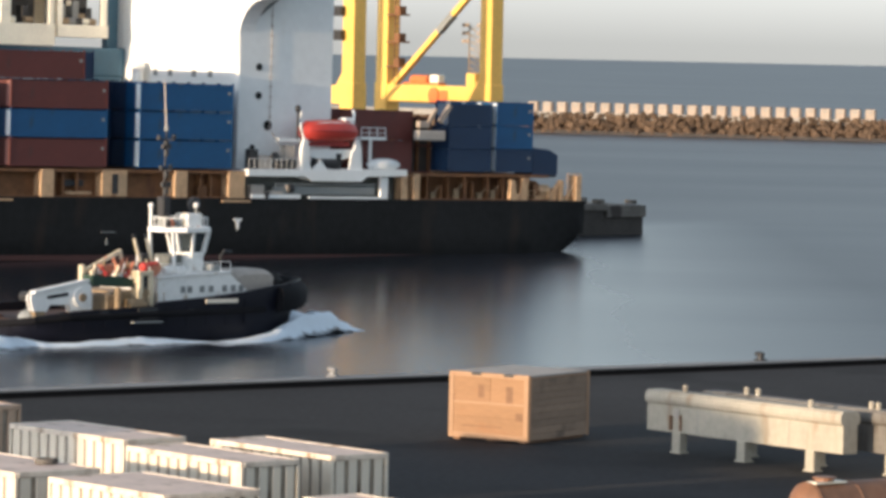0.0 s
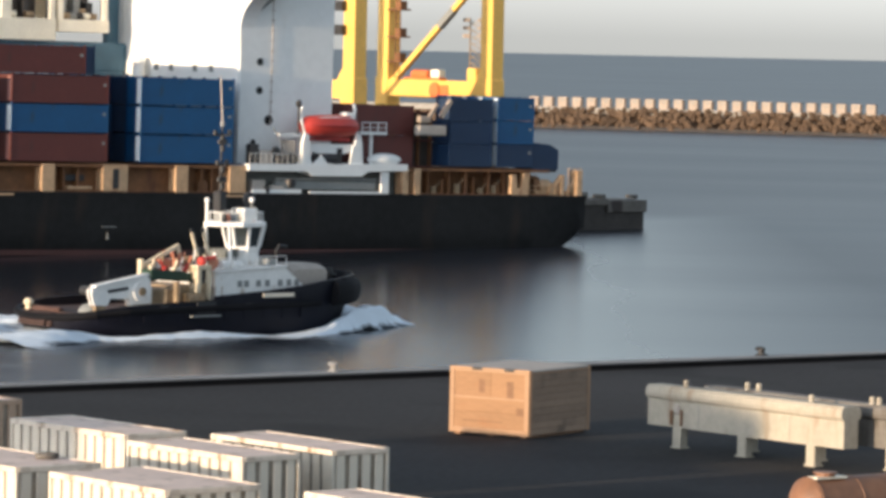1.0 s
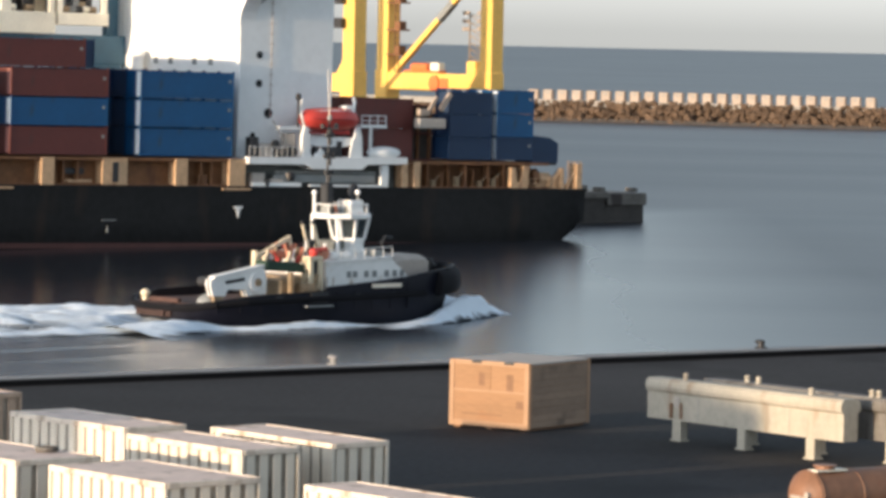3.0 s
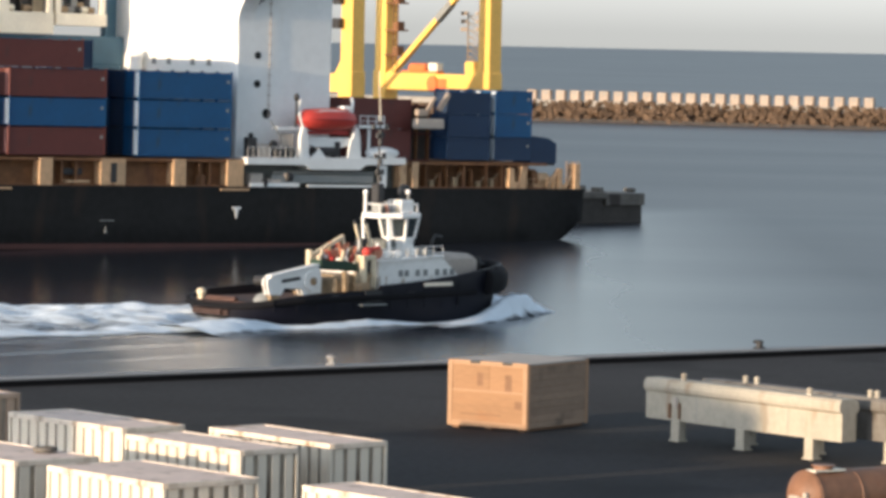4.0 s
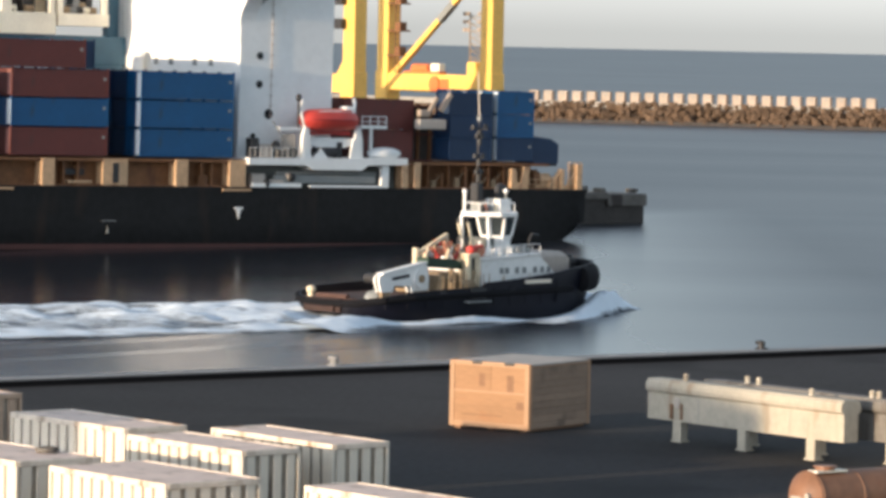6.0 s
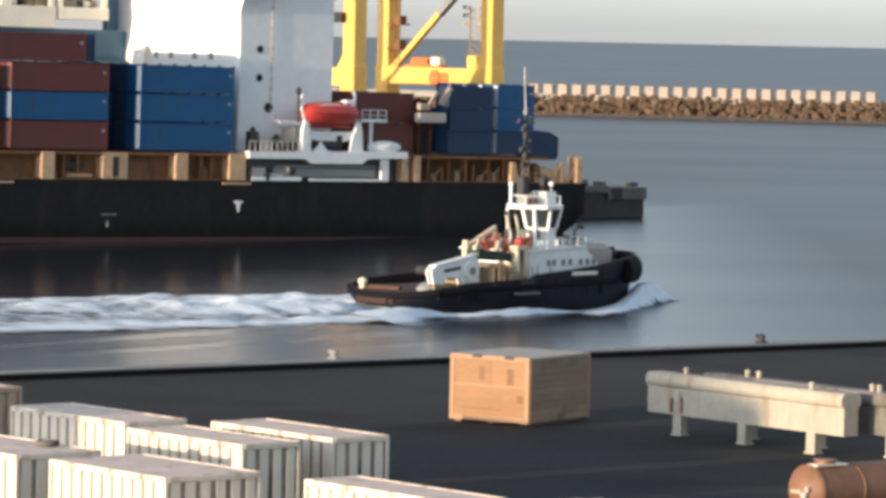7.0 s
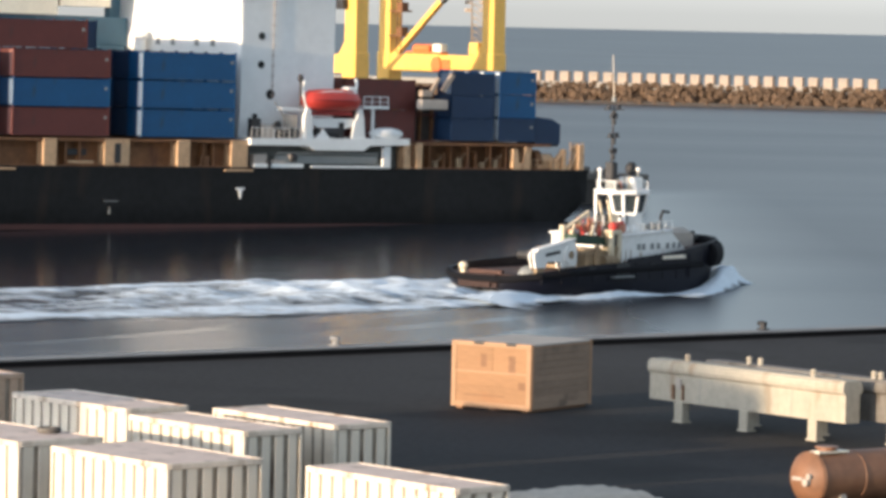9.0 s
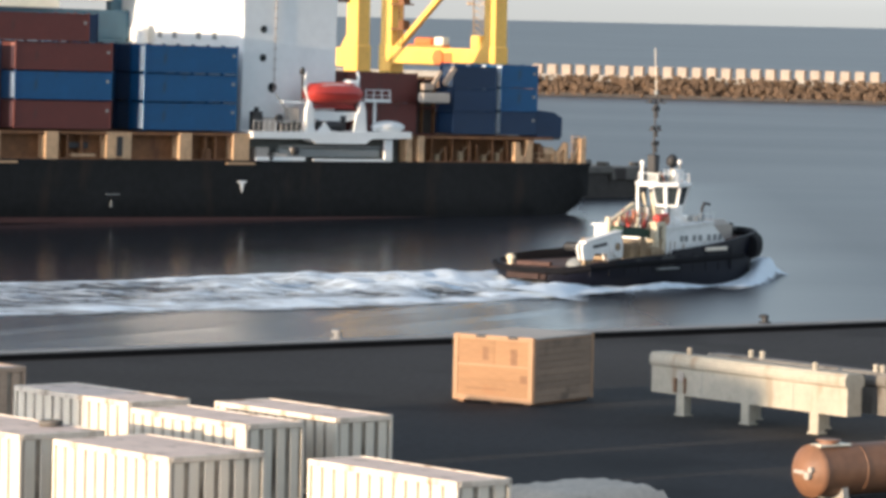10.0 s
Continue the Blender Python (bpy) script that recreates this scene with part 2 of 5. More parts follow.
# ---- building tools ----
class Form:
    """Gathers the vertices and faces of one mesh."""

    def __init__(self):
        self.v, self.f = [], []

    def add(self, vs, fs):
        k = len(self.v)
        self.v += [tuple(p) for p in vs]
        self.f += [tuple(i + k for i in q) for q in fs]
        return self

    def box(self, x0, x1, y0, y1, z0, z1, c=0.0):
        """A block; c cuts its upright edges and its rims."""
        if c <= 0:
            vs = [(x, y, z) for z in (z0, z1) for y in (y0, y1) for x in (x0, x1)]
            return self.add(vs, [(0, 2, 3, 1), (4, 5, 7, 6), (0, 1, 5, 4), (2, 6, 7, 3), (0, 4, 6, 2), (1, 3, 7, 5)])
        def ring(z, i):
            a, b, d, e = x0 + i, x1 - i, y0 + i, y1 - i
            return [(a + c, d, z), (b - c, d, z), (b, d + c, z), (b, e - c, z), (b - c, e, z), (a + c, e, z), (a, e - c, z), (a, d + c, z)]
        return self.rings([ring(z0, c * .6), ring(z0 + c, 0), ring(z1 - c, 0), ring(z1, c * .6)])

    def rings(self, rs, caps=True, closed=True):
        """Skin over equal rings of points."""
        n = len(rs[0])
        vs = [p for r in rs for p in r]
        m = n if closed else n - 1
        fs = [(a * n + i, a * n + (i + 1) % n, (a + 1) * n + (i + 1) % n, (a + 1) * n + i) for a in range(len(rs) - 1) for i in range(m)]
        if caps:
            fs += [tuple(range(n))[::-1], tuple(range((len(rs) - 1) * n, len(rs) * n))]
        return self.add(vs, fs)

    def tube(self, p, q, r, r2=None, n=10):
        p, q = Vector(p), Vector(q)
        w = (q - p).normalized()
        u = w.cross(Vector((0, 0, 1)) if abs(w.z) < 0.9 else Vector((1, 0, 0))).normalized()
        v = w.cross(u)
        r2 = r if r2 is None else r2
        return self.rings([[c + (u * math.cos(i * math.tau / n) + v * math.sin(i * math.tau / n)) * k for i in range(n)] for c, k in ((p, r), (q, r2))])

    def bar(self, p, q, a, b=None):
        """A square bar from p to q."""
        p, q = Vector(p), Vector(q)
        b = a if b is None else b
        w = (q - p).normalized()
        u = w.cross(Vector((0, 0, 1)) if abs(w.z) < 0.95 else Vector((1, 0, 0))).normalized()
        v = w.cross(u)
        return self.rings([[c + u * s * a / 2 + v * t * b / 2 for s, t in ((-1, -1), (1, -1), (1, 1), (-1, 1))] for c in (p, q)])

    def sweep(self, pts, r, n=10, flat=1.0):
        """A hose through points."""
        pts = [Vector(p) for p in pts]
        rs = []
        for i, p in enumerate(pts):
            w = (pts[min(i + 1, len(pts) - 1)] - pts[max(i - 1, 0)]).normalized()
            u = w.cross(Vector((0, 0, 1))).normalized()
            v = u.cross(w)
            rs.append([p + u * math.cos(k * math.tau / n) * r + v * math.sin(k * math.tau / n) * r * flat for k in range(n)])
        return self.rings(rs)

    def ball(self, c, rx, ry, rz, n=14, m=8, low=-90):
        rs = []
        for j in range(m + 1):
            a = radians(low + (90 - low) * j / m)
            k = max(math.cos(a), 0.02)
            rs.append([(c[0] + rx * k * math.cos(i * math.tau / n), c[1] + ry * k * math.sin(i * math.tau / n), c[2] + rz * math.sin(a)) for i in range(n)])
        return self.rings(rs)

    def plate(self, outline, axis, a, b):
        """An outline of (u, v) pushed from a to b along an axis."""
        def at(u, v, k):
            return {"x": (k, u, v), "y": (u, k, v), "z": (u, v, k)}[axis]
        return self.rings([[at(u, v, k) for u, v in outline] for k in (a, b)])


def part(name, form, mat, parent=None, label="", smooth=False):
    me = bpy.data.meshes.new(name)
    me.from_pydata(form.v, [], form.f)
    bm = bmesh.new()
    bm.from_mesh(me)
    bmesh.ops.recalc_face_normals(bm, faces=bm.faces)
    bm.to_mesh(me)
    bm.free()
    me.materials.append(mat)
    if smooth:
        me.polygons.foreach_set("use_smooth", [True] * len(me.polygons))
        me.set_sharp_from_angle(angle=radians(40))
    ob = new(name, me)
    if parent is not None:
        ob.parent = parent
    return tagged(ob, label)


def share(name, me, parent, m):
    """One more piece on a mesh that is there already."""
    ob = new(name, me)
    ob.parent = parent
    ob.matrix_basis = m
    return ob


def thing(name, m, label, category, group="", kind=""):
    ob = new(name)
    ob.matrix_basis = m
    ob.empty_display_size = 0.5
    return tagged(ob, label, category, group, kind)


def F():
    return Form()


def turn(x, y, z, deg):
    return pose(x, y, z, 0, 0, deg)


# ---- water, quay, pier, breakwater ----
def build_water():
    f = F()
    n, rs = 96, (4950, 2500, 1200, 700, 400, 150)
    rings = [[(r * math.cos(i * math.tau / n), r * math.sin(i * math.tau / n), WATER + (3.0 if r > 4000 else 0)) for i in range(n)] for r in rs]
    f.rings(rings, caps=False)
    f.add(rings[-1], [tuple(range(n))])
    tagged(part("water", f, SEA), "calm grey-blue harbour water with soft ripples out to the horizon", "water", kind="structure")


QUAY_DEG = 37.5
QUAY = turn(0.0, 215.6, 0.0, QUAY_DEG)      # x along the edge, y out over the water


def build_quay():
    q = part("ground", F().box(-260, 420, -420, -1.3, -7.5, 0.0), ASPHALT)
    q.matrix_basis = QUAY
    tagged(q, "dark worn asphalt apron of the quay", "ground", kind="structure")
    k = thing("trim", QUAY, "low raised stone kerb along the quay edge", "kerb", kind="structure")
    part("kerb_wall", F().box(-260, 420, -1.3, 0.0, -7.5, -0.02), CONCRETE, k)
    # shade on the inner kerb face is put into a near-black colour
    part("kerb_base", F().box(-260, 420, -1.28, -0.02, -0.02, 0.27), KERB_FACE, k, "kerb side, its shade painted as black")
    me = None
    for i in range(40):
        x = -60 + i * 3.0
        if me is None:
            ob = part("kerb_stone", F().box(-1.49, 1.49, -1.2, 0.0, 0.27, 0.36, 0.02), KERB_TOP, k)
            me = ob.data
            ob.matrix_basis = pose(x, 0, 0)
        else:
            share("kerb_stone", me, k, pose(x, 0, 0))


SHIP_DEG = 38.0
SHIP = pose(-41.32, 405.6, WATER, 0, 0, SHIP_DEG) @ pose(0, 0, 0, 0, 0.7, 0)   # x aft along the side, y inboard
BERTH = pose(-41.32, 405.6, 0, 0, 0, SHIP_DEG)


def build_pier():
    p = thing("pavement", BERTH, "grey concrete pier behind the moored ship", "pier", kind="structure")
    part("pier_deck", F().box(-160, 98.5, 29.0, 95, -1.9, -1.2, 0.05), PIER, p)
    part("pier_wall", F().box(-160, 98.2, 29.3, 94.7, -9, -1.9), WET_ROCK, p, "dark weed-stained pier wall")
    part("pier_end", F().box(98.2, 104.0, 29.3, 60, -9, -2.7, 0.05), WET_ROCK, p, "dark lower pier head")
    part("pier_end_cap", F().box(98.5, 104.2, 29.0, 60, -2.7, -1.35, 0.08), PIER, p)
    for x, w, h in ((95.2, 2.2, 0.75), (98.6, 0.7, 0.5), (103.4, 0.6, 0.4), (91, 1.4, 0.5)):
        part("pier_block", F().box(x - w / 2, x + w / 2, 30, 31.6, -1.25, -1.2 + h, 0.08), PIER, p)


def build_breakwater():
    rng = random.Random(3)
    a, b = Vector((-60, 1064.0, 0)), Vector((190, 984.0, 0))
    deg = math.degrees(math.atan2(b.y - a.y, b.x - a.x))
    ln = (b - a).length
    m = turn(a.x, a.y, WATER, deg)
    core = thing("breakwater", m, "brown rubble breakwater topped by a wall of pale blocks", "breakwater", kind="structure")
    part("core", F().plate([(-1.0, -2), (5.5, 3.6), (16, 3.6), (24, -2)], "x", 0, ln), ROCK, core)
    part("wet_foot", F().plate([(-2.0, -2), (-0.6, 0.8), (6, 0.8), (6, -2)], "x", 0, ln), WET_ROCK, core, "dark wet stones at the waterline")
    part("crest_slab", F().box(0, ln, 5.6, 13.5, 3.5, 5.0, 0.1), CONCRETE, core)
    f = F()
    for i in range(1500):
        u, s = rng.uniform(70, ln - 10), rng.random()
        r = rng.uniform(0.55, 1.25)
        c = Vector((u, -0.4 + 6.4 * s, 0.5 + 4.2 * s))
        q = Euler((rng.uniform(0, 6), rng.uniform(0, 6), rng.uniform(0, 6))).to_matrix()
        vs = [q @ (Vector(p) * r * rng.uniform(0.7, 1.15)) for p in ((1, 0, 0), (-1, 0, 0), (0, 1, 0), (0, -1, 0), (0, 0, 1), (0, 0, -1), (.6, .6, .6), (-.6, -.6, .6))]
        f.add([c + v for v in vs[:6]], [(0, 2, 4), (2, 1, 4), (1, 3, 4), (3, 0, 4), (2, 0, 5), (1, 2, 5), (3, 1, 5), (0, 3, 5)])
    tagged(part("rubble", f, ROCK, core, "heaped brown armour rocks"), kind="stuff")
    first = None
    for i in range(24):
        u = (21.5 - a.x) / math.cos(radians(deg)) - 2.6 + i * 3.58
        mm = m @ pose(u, 6.9 + rng.uniform(-.1, .1), 5.0, 0, 0, rng.uniform(-3, 3))
        if first is None:
            first = thing("concrete_block", mm, "pale square concrete block on the breakwater crest", "concrete block", "blocks along the breakwater")
            part("block", F().box(-1.12, 1.12, -1.1, 1.1, 0, 2.35, 0.12), PALE_BLOCK, first)
            part("recess", F().box(-0.42, 0.42, -1.125, -1.02, 1.3, 2.0), CONCRETE, first, "shallow darker recess")
        else:
            copy_thing(first, mm)


def build_harbour_office():
    """Tall block on the quay behind the camera's left shoulder; its shadow lies over the beams and the nearest containers."""
    h = thing("harbour_building", turn(8.55 - 150 * .7593, 180.3 - 150 * .6508, 0, -52.7), "plain grey concrete harbour building with a sloping roof", "building", kind="structure")
    part("wall", F().plate([(-1.3, 0), (7.2, 0), (7.2, 16.9), (-1.3, 18.3)], "y", -12, 0), CONCRETE, h)
    part("roof", F().plate([(-1.5, 18.34), (7.4, 16.87), (7.4, 17.1), (-1.5, 18.58)], "y", -12.2, .2), PIER, h)


# ---- the container ship ----
def build_ship():
    s = thing("container_ship", SHIP, "moored black-hulled container ship with ochre hatch coamings and white superstructure", "ship")
    B = 27.0
    # hull: rings from the bow aft; each is (side y at deck, side y at water, bottom, stem)
    def ring(x, yd, yw, low, top=6.0):
        mid = B / 2
        pts = [(x, yd, top), (x, yd + (yw - yd) * .25, top * .45), (x, yw, max(low, 0.1)), (x, min(yw + 1.2, mid - .2), low)]
        return pts + [(p[0], B - p[1], p[2]) for p in pts[::-1]]
    rs = [ring(-88, 11.5, 13.0, -2), ring(-78, 6.5, 10.5, -2), ring(-64, 1.8, 4.5, -2), ring(-50, 0.1, 0.8, -2), ring(-30, 0, 0, -2), ring(60, 0, 0, -2),
          ring(63, 0, 0.05, -1.5), ring(65.6, 0.0, 0.2, -0.3), ring(67.2, 0, 0.4, .35), ring(68.6, 0.05, 0.6, .95), ring(70.0, 0.1, 0.8, 1.8), ring(71.0, 0.2, 0.8, 2.8)]
    part("hull", F().rings(rs), HULL, s, smooth=True)
    part("boot_topping", F().box(-45, 58, -0.03, 0.4, 0.25, 0.62).box(-45, 30, -0.03, 0.4, 0.1, 0.25), BOOT, s, "dull red band at the waterline")
    part("deck", F().box(-76, 70.6, 0.6, B - 0.6, 5.85, 6.05), CREAM_DARK, s)
    part("sheer_strake", F().box(-50, 70.9, -0.06, 0.25, 5.8, 6.12), HULL, s)
    # coamings with posts
    for x0, x1 in ((-60, 28.2), (47.0, 66.0)):
        # coaming walls and rail take a darker ochre than the posts
        part("coaming", F().box(x0, x1, 1.3 if x0 < 0 else 3.2, B - 1.3, 6.0, 8.75), CREAM_DARK, s, "dark rust-stained ochre hatch coaming")
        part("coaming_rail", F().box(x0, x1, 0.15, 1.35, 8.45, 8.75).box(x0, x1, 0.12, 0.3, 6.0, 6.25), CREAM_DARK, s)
    for x0, x1 in ((-24.8, -23.3), (-17.5, -14.7), (-10, -8.5), (-2.6, -0.6), (4.33, 5.84), (19.55, 21.07), (25.85, 27.86), (47.0, 47.8), (48.5, 49.3), (69.6, 70.4)):
        part("coaming_post", F().box(x0, x1, 0.05, 1.3, 6.05, 8.7, 0.06), CREAM, s, "ochre deck post")
    part("slotted_post", F().plate([(11.25, 6.05), (14.08, 6.05), (14.08, 8.7), (11.25, 8.7)], "y", 0.12, 1.3), CREAM, s)
    part("slot", F().box(12.35, 13.05, 0.05, 0.13, 6.4, 8.3, 0.02), DARK, s, "dark upright slot")
    for x in (7.0, 8.6, 22.8, 24.0):
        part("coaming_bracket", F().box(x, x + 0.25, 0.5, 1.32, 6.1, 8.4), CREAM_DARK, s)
    part("locker", F().box(7.2, 9.6, 0.75, 1.3, 7.1, 7.7, 0.05), DARK, s)
    part("bench", F().box(7.4, 10.2, 0.3, 0.9, 6.35, 6.6, 0.04), CREAM, s)
    part("valve_chest", F().box(22.6, 23.7, 0.5, 1.2, 6.1, 7.2, 0.1), CREAM_DARK, s)
    for x, wd, top in ((50.5, .16, 8.5), (52.3, .22, 7.6), (53.2, .14, 8.5), (55.3, .3, 8.5), (56.4, .14, 7.9), (58.3, .2, 8.5), (59.6, .14, 7.4), (60.3, .2, 8.5)):
        part("coaming_stay", F().box(x, x + wd, 0.5, 1.4, 6.05, top, 0.03), CREAM_DARK, s)
    for x, z in ((51.2, 6.9), (54.2, 7.2), (57.2, 6.8), (58.9, 7.1)):
        part("lashing_gear", F().box(x, x + .55, .6, 1.1, 6.05, z, .06).tube((x + .2, .55, z - .2), (x + .9, .55, z + .5), .06, n=6), TUG_TAN, s, "worn tan lashing gear")
    part("aft_post", F().plate([(61.0, 6.0), (63.2, 6.0), (63.4, 8.4), (62.6, 8.4), (62.3, 6.8), (61.8, 6.8), (61.6, 8.2), (61.0, 8.2)], "y", 0.1, 0.8), CREAM, s)
    part("aft_winch", F().tube((65.2, 1.2, 7.0), (66.6, 1.2, 7.0), 0.75).tube((66.9, 1.0, 6.8), (68.3, 1.0, 6.8), 0.6).box(64.6, 68.6, 0.5, 2.2, 6.05, 6.5), CREAM, s, "ochre mooring winch")
    part("aft_winch_drum", F().tube((64.3, 1.4, 7.2), (65.1, 1.4, 7.2), 0.95), CREAM_DARK, s)
    part("mooring_frame", F().box(67.6, 68.1, 0.2, 0.7, 6.05, 8.2).bar((67.8, .4, 8.1), (66.2, .4, 6.4), .35).bar((68.6, .4, 6.3), (69.6, .4, 7.9), .3), CREAM, s)
    rail = F()
    for i in range(9):
        rail.tube((63.5 + i * 0.85, 0.25, 6.0), (63.5 + i * 0.85, 0.25, 8.9 if i > 5 else 7.1), 0.05, n=6)
    for z in (7.1, 6.6):
        rail.tube((63.5, 0.25, z), (70.4, 0.25, z), 0.04, n=6)
    for z in (8.9, 8.3):
        rail.tube((68.6, 0.25, z), (70.4, 0.25, z), 0.04, n=6)
    part("aft_rail", rail, CREAM, s, "thin ochre handrail")
    # white superstructure
    sup = part("superstructure", F().box(28.75, 40.2, 3.0, 24.4, 6.0, 31, 0.12), WHITE, s)
    curve = [(3.05, 31), (-1.6, 31), (-1.4, 26.0)]
    for i in range(9):
        a = radians(i * 11.25)
        curve.append((-1.2 + 4.25 * math.sin(a), 25.5 - 3.9 * (1 - math.cos(a))))
    curve += [(3.05, 20.0)]
    part("wing_bracket", F().plate(curve, "x", 28.7, 30.6), WHITE, s, "curved white bridge wing bracket")
    part("bridge_wing", F().box(28.6, 33.5, -1.7, 28.7, 26.2, 29.5, 0.1), WHITE, s)
    part("wing_strut", F().bar((31.0, 2.9, 24.0), (33.0, 1.2, 26.4), .3), GREY, s)
    for y in (17.4, 14.75, 10.6, 7.8):
        part("front_window", F().box(28.66, 28.8, y - .35, y + .35, 17.75, 18.4, .05), GREY, s, "small grey square window")
    for x, z, r in ((31.2, 18.9, .38), (31.2, 16.1, .38), (32.4, 13.2, .5), (30.6, 11.0, .3)):
        f = F().tube((x, 2.93, z), (x, 3.1, z), r, n=14)
        part("porthole", f, GLASS, s, "dark round porthole")
    pipe = F().tube((32.6, 2.92, 13), (32.6, 2.92, 25), 0.04, n=6)
    for i in range(12):
        pipe.tube((32.4, 2.92, 13 + i), (32.8, 2.92, 13 + i), 0.05, n=6)
    part("wall_ladder", pipe, LID, s)
    part("vent_cowl", F().tube((27.6, 19.0, 16.0), (27.6, 19.0, 18.4), .6).ball((27.6, 19.0, 18.5), .75, .75, .6), WHITE, s, "white sunlit ventilator")
    # boat deck
    outline = [(27.9, 8.3), (34.8, 8.3), (35.6, 7.85), (41.6, 7.85), (42.4, 8.35), (47.3, 8.45), (47.3, 9.1), (27.9, 8.95)]
    part("boat_deck", F().plate(outline, "y", -0.35, 3.0), WHITE, s, "white overhanging boat deck")
    # shade below the boat deck is painted into this dark plating
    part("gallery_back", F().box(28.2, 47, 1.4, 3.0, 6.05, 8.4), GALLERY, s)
    g = F().box(35.5, 45.2, -0.05, 0.2, 6.0, 6.35).box(44.3, 45.2, -0.05, 0.3, 6.2, 8.3).box(28.6, 34.5, 0.0, 0.3, 6.05, 6.5)
    part("gallery_frame", g, WHITE, s)
    part("gangway", F().box(31.5, 43.8, 0.25, 0.75, 6.5, 7.3, 0.05).box(31.5, 43.8, 0.2, 0.3, 7.45, 7.6), GREY, s, "grey stowed gangway")
    part("gallery_gear", F().box(28.8, 30.4, .3, 1.2, 6.1, 7.4, .1).tube((31, .5, 6.5), (32.4, .5, 6.5), .4).ball((33.2, .4, 7.2), .4, .3, .4), LID, s)
    part("gallery_drum", F().tube((33.0, .2, 7.1), (33.6, .2, 7.1), .45), DARK, s)
    part("gallery_drum", F().tube((30.2, .3, 6.4), (30.6, .3, 6.4), .4), DARK, s)
    for x in (34.9, 41.3):
        d = F().plate([(x - .5, 9.0), (x + .6, 9.0), (x + .45, 11.0), (x + .2, 12.0), (x - .2, 12.0), (x - .45, 11.0)], "y", -.1, .35)
        part("davit", d, WHITE, s, "white lifeboat davit")
        part("davit_arm", F().sweep([(x, .2, 11.8), (x - .5, .2, 13.2), (x - .1, .6, 14.5), (x + .2, 1.2, 14.9)], .16), WHITE, s)
    part("boat_cradle", F().plate([(34.9, 11.0), (41.6, 11.0), (41.0, 10.3), (39.6, 10.0), (37, 10.0), (35.6, 10.3)], "y", .3, .7), WHITE, s)
    part("boat_winch", F().tube((36.2, .4, 9.6), (38.8, .4, 9.6), .5).box(38.9, 39.5, .2, 1, 9, 10.6), DARK, s)
    part("winch_cover", F().plate([(35.8, 9.0), (37.6, 9.0), (36.7, 10.0)], "y", -.1, .1), WHITE, s)
    part("winch_cover", F().plate([(40.2, 9.0), (41.9, 9.0), (41.4, 10.9), (40.6, 10.9)], "y", -.15, .1), WHITE, s)
    part("vent_box", F().box(28.6, 29.6, .4, 1.4, 9.0, 10.9, .1), DARK, s)
    part("rope_drum", F().tube((31.7, .5, 9.3), (32.6, .5, 9.3), .55), DARK, s)
    part("deck_locker", F().box(29.8, 31.3, .6, 1.6, 9.0, 10.3, .1), LID, s)
    part("hose_reel", F().tube((31.5, .2, 10.2), (31.5, .5, 10.2), .45, n=14), DARK, s)
    part("fairlead", F().tube((33.4, .1, 9.5), (33.4, .5, 9.5), .6, n=14), DARK, s)
    part("stay", F().bar((31.0, .3, 12.6), (32.6, .3, 10.6), .1), GREY, s)
    part("deck_locker", F().box(32.8, 34.1, .6, 1.4, 9, 11.3, .1), LID, s)
    part("ladder_platform", F().box(41.8, 45.0, .2, 1.4, 12.0, 12.3).tube((43.3, .6, 9.1), (43.3, .6, 12.1), .18), WHITE, s)
    part("landing", F().box(31.8, 34.4, .2, 1.2, 11.7, 12.0), WHITE, s)
    r = F()
    for x in (41.9, 42.9, 43.9, 44.9):
        r.tube((x, .25, 12.2), (x, .25, 13.2), .05, n=6)
    r.tube((41.9, .25, 13.2), (44.9, .25, 13.2), .05, n=6).tube((41.9, .25, 12.7), (44.9, .25, 12.7), .04, n=6)
    part("platform_rail", r, WHITE, s)
    r = F()
    for i in range(11):
        r.tube((28 + i * .65, -.25, 9), (28 + i * .65, -.25, 10), .02, n=5)
    r.tube((28, -.25, 10), (34.6, -.25, 10), .025, n=5)
    part("deck_rail", r, WHITE, s)
    part("rescue_boat", F().ball((45.0, .6, 9.55), 2.1, .8, .62, low=-60), WHITE, s, "white covered rescue boat", smooth=True)
    part("rope_post", F().tube((34.1, .3, 11.8), (34.1, .3, 14.9), .12).ball((34.1, .3, 14.9), .3, .3, .4), DARK, s)
    part("raft_case", F().box(48.8, 52.3, -.1, .8, 12.05, 13.05, .12), LID, s, "pale raft canister")
    part("jib_crane", F().bar((50.2, .2, 13.8), (51.2, .2, 15.2), .32).bar((51.8, .3, 13.9), (53.0, .3, 15.6), .42).box(49.0, 50.4, .1, .7, 13.3, 14.0, .1), PALE_BLOCK, s, "cream jib crane")
    # marks on the side
    part("draught_mark", F().box(26.5, 27.5, -.07, 0, 3.95, 4.15).plate([(26.75, 3.95), (27.25, 3.95), (27.05, 3.05), (26.95, 3.05)], "y", -.07, 0), WHITE, s, "white T-shaped hull mark")
    part("load_line", F().box(11.2, 12.8, -.06, 0, 2.75, 2.85).plate([(11.7, 1.6), (12.0, 1.6), (11.85, 2.3)], "y", -.06, 0), GREY, s)
    part("rub_plate", F().box(25.0, 28.4, -.18, .1, 5.72, 5.92, .03), CREAM, s)
    part("rub_plate", F().box(-2, 1.2, -.18, .1, 5.72, 5.92, .03), CREAM, s)
    return s


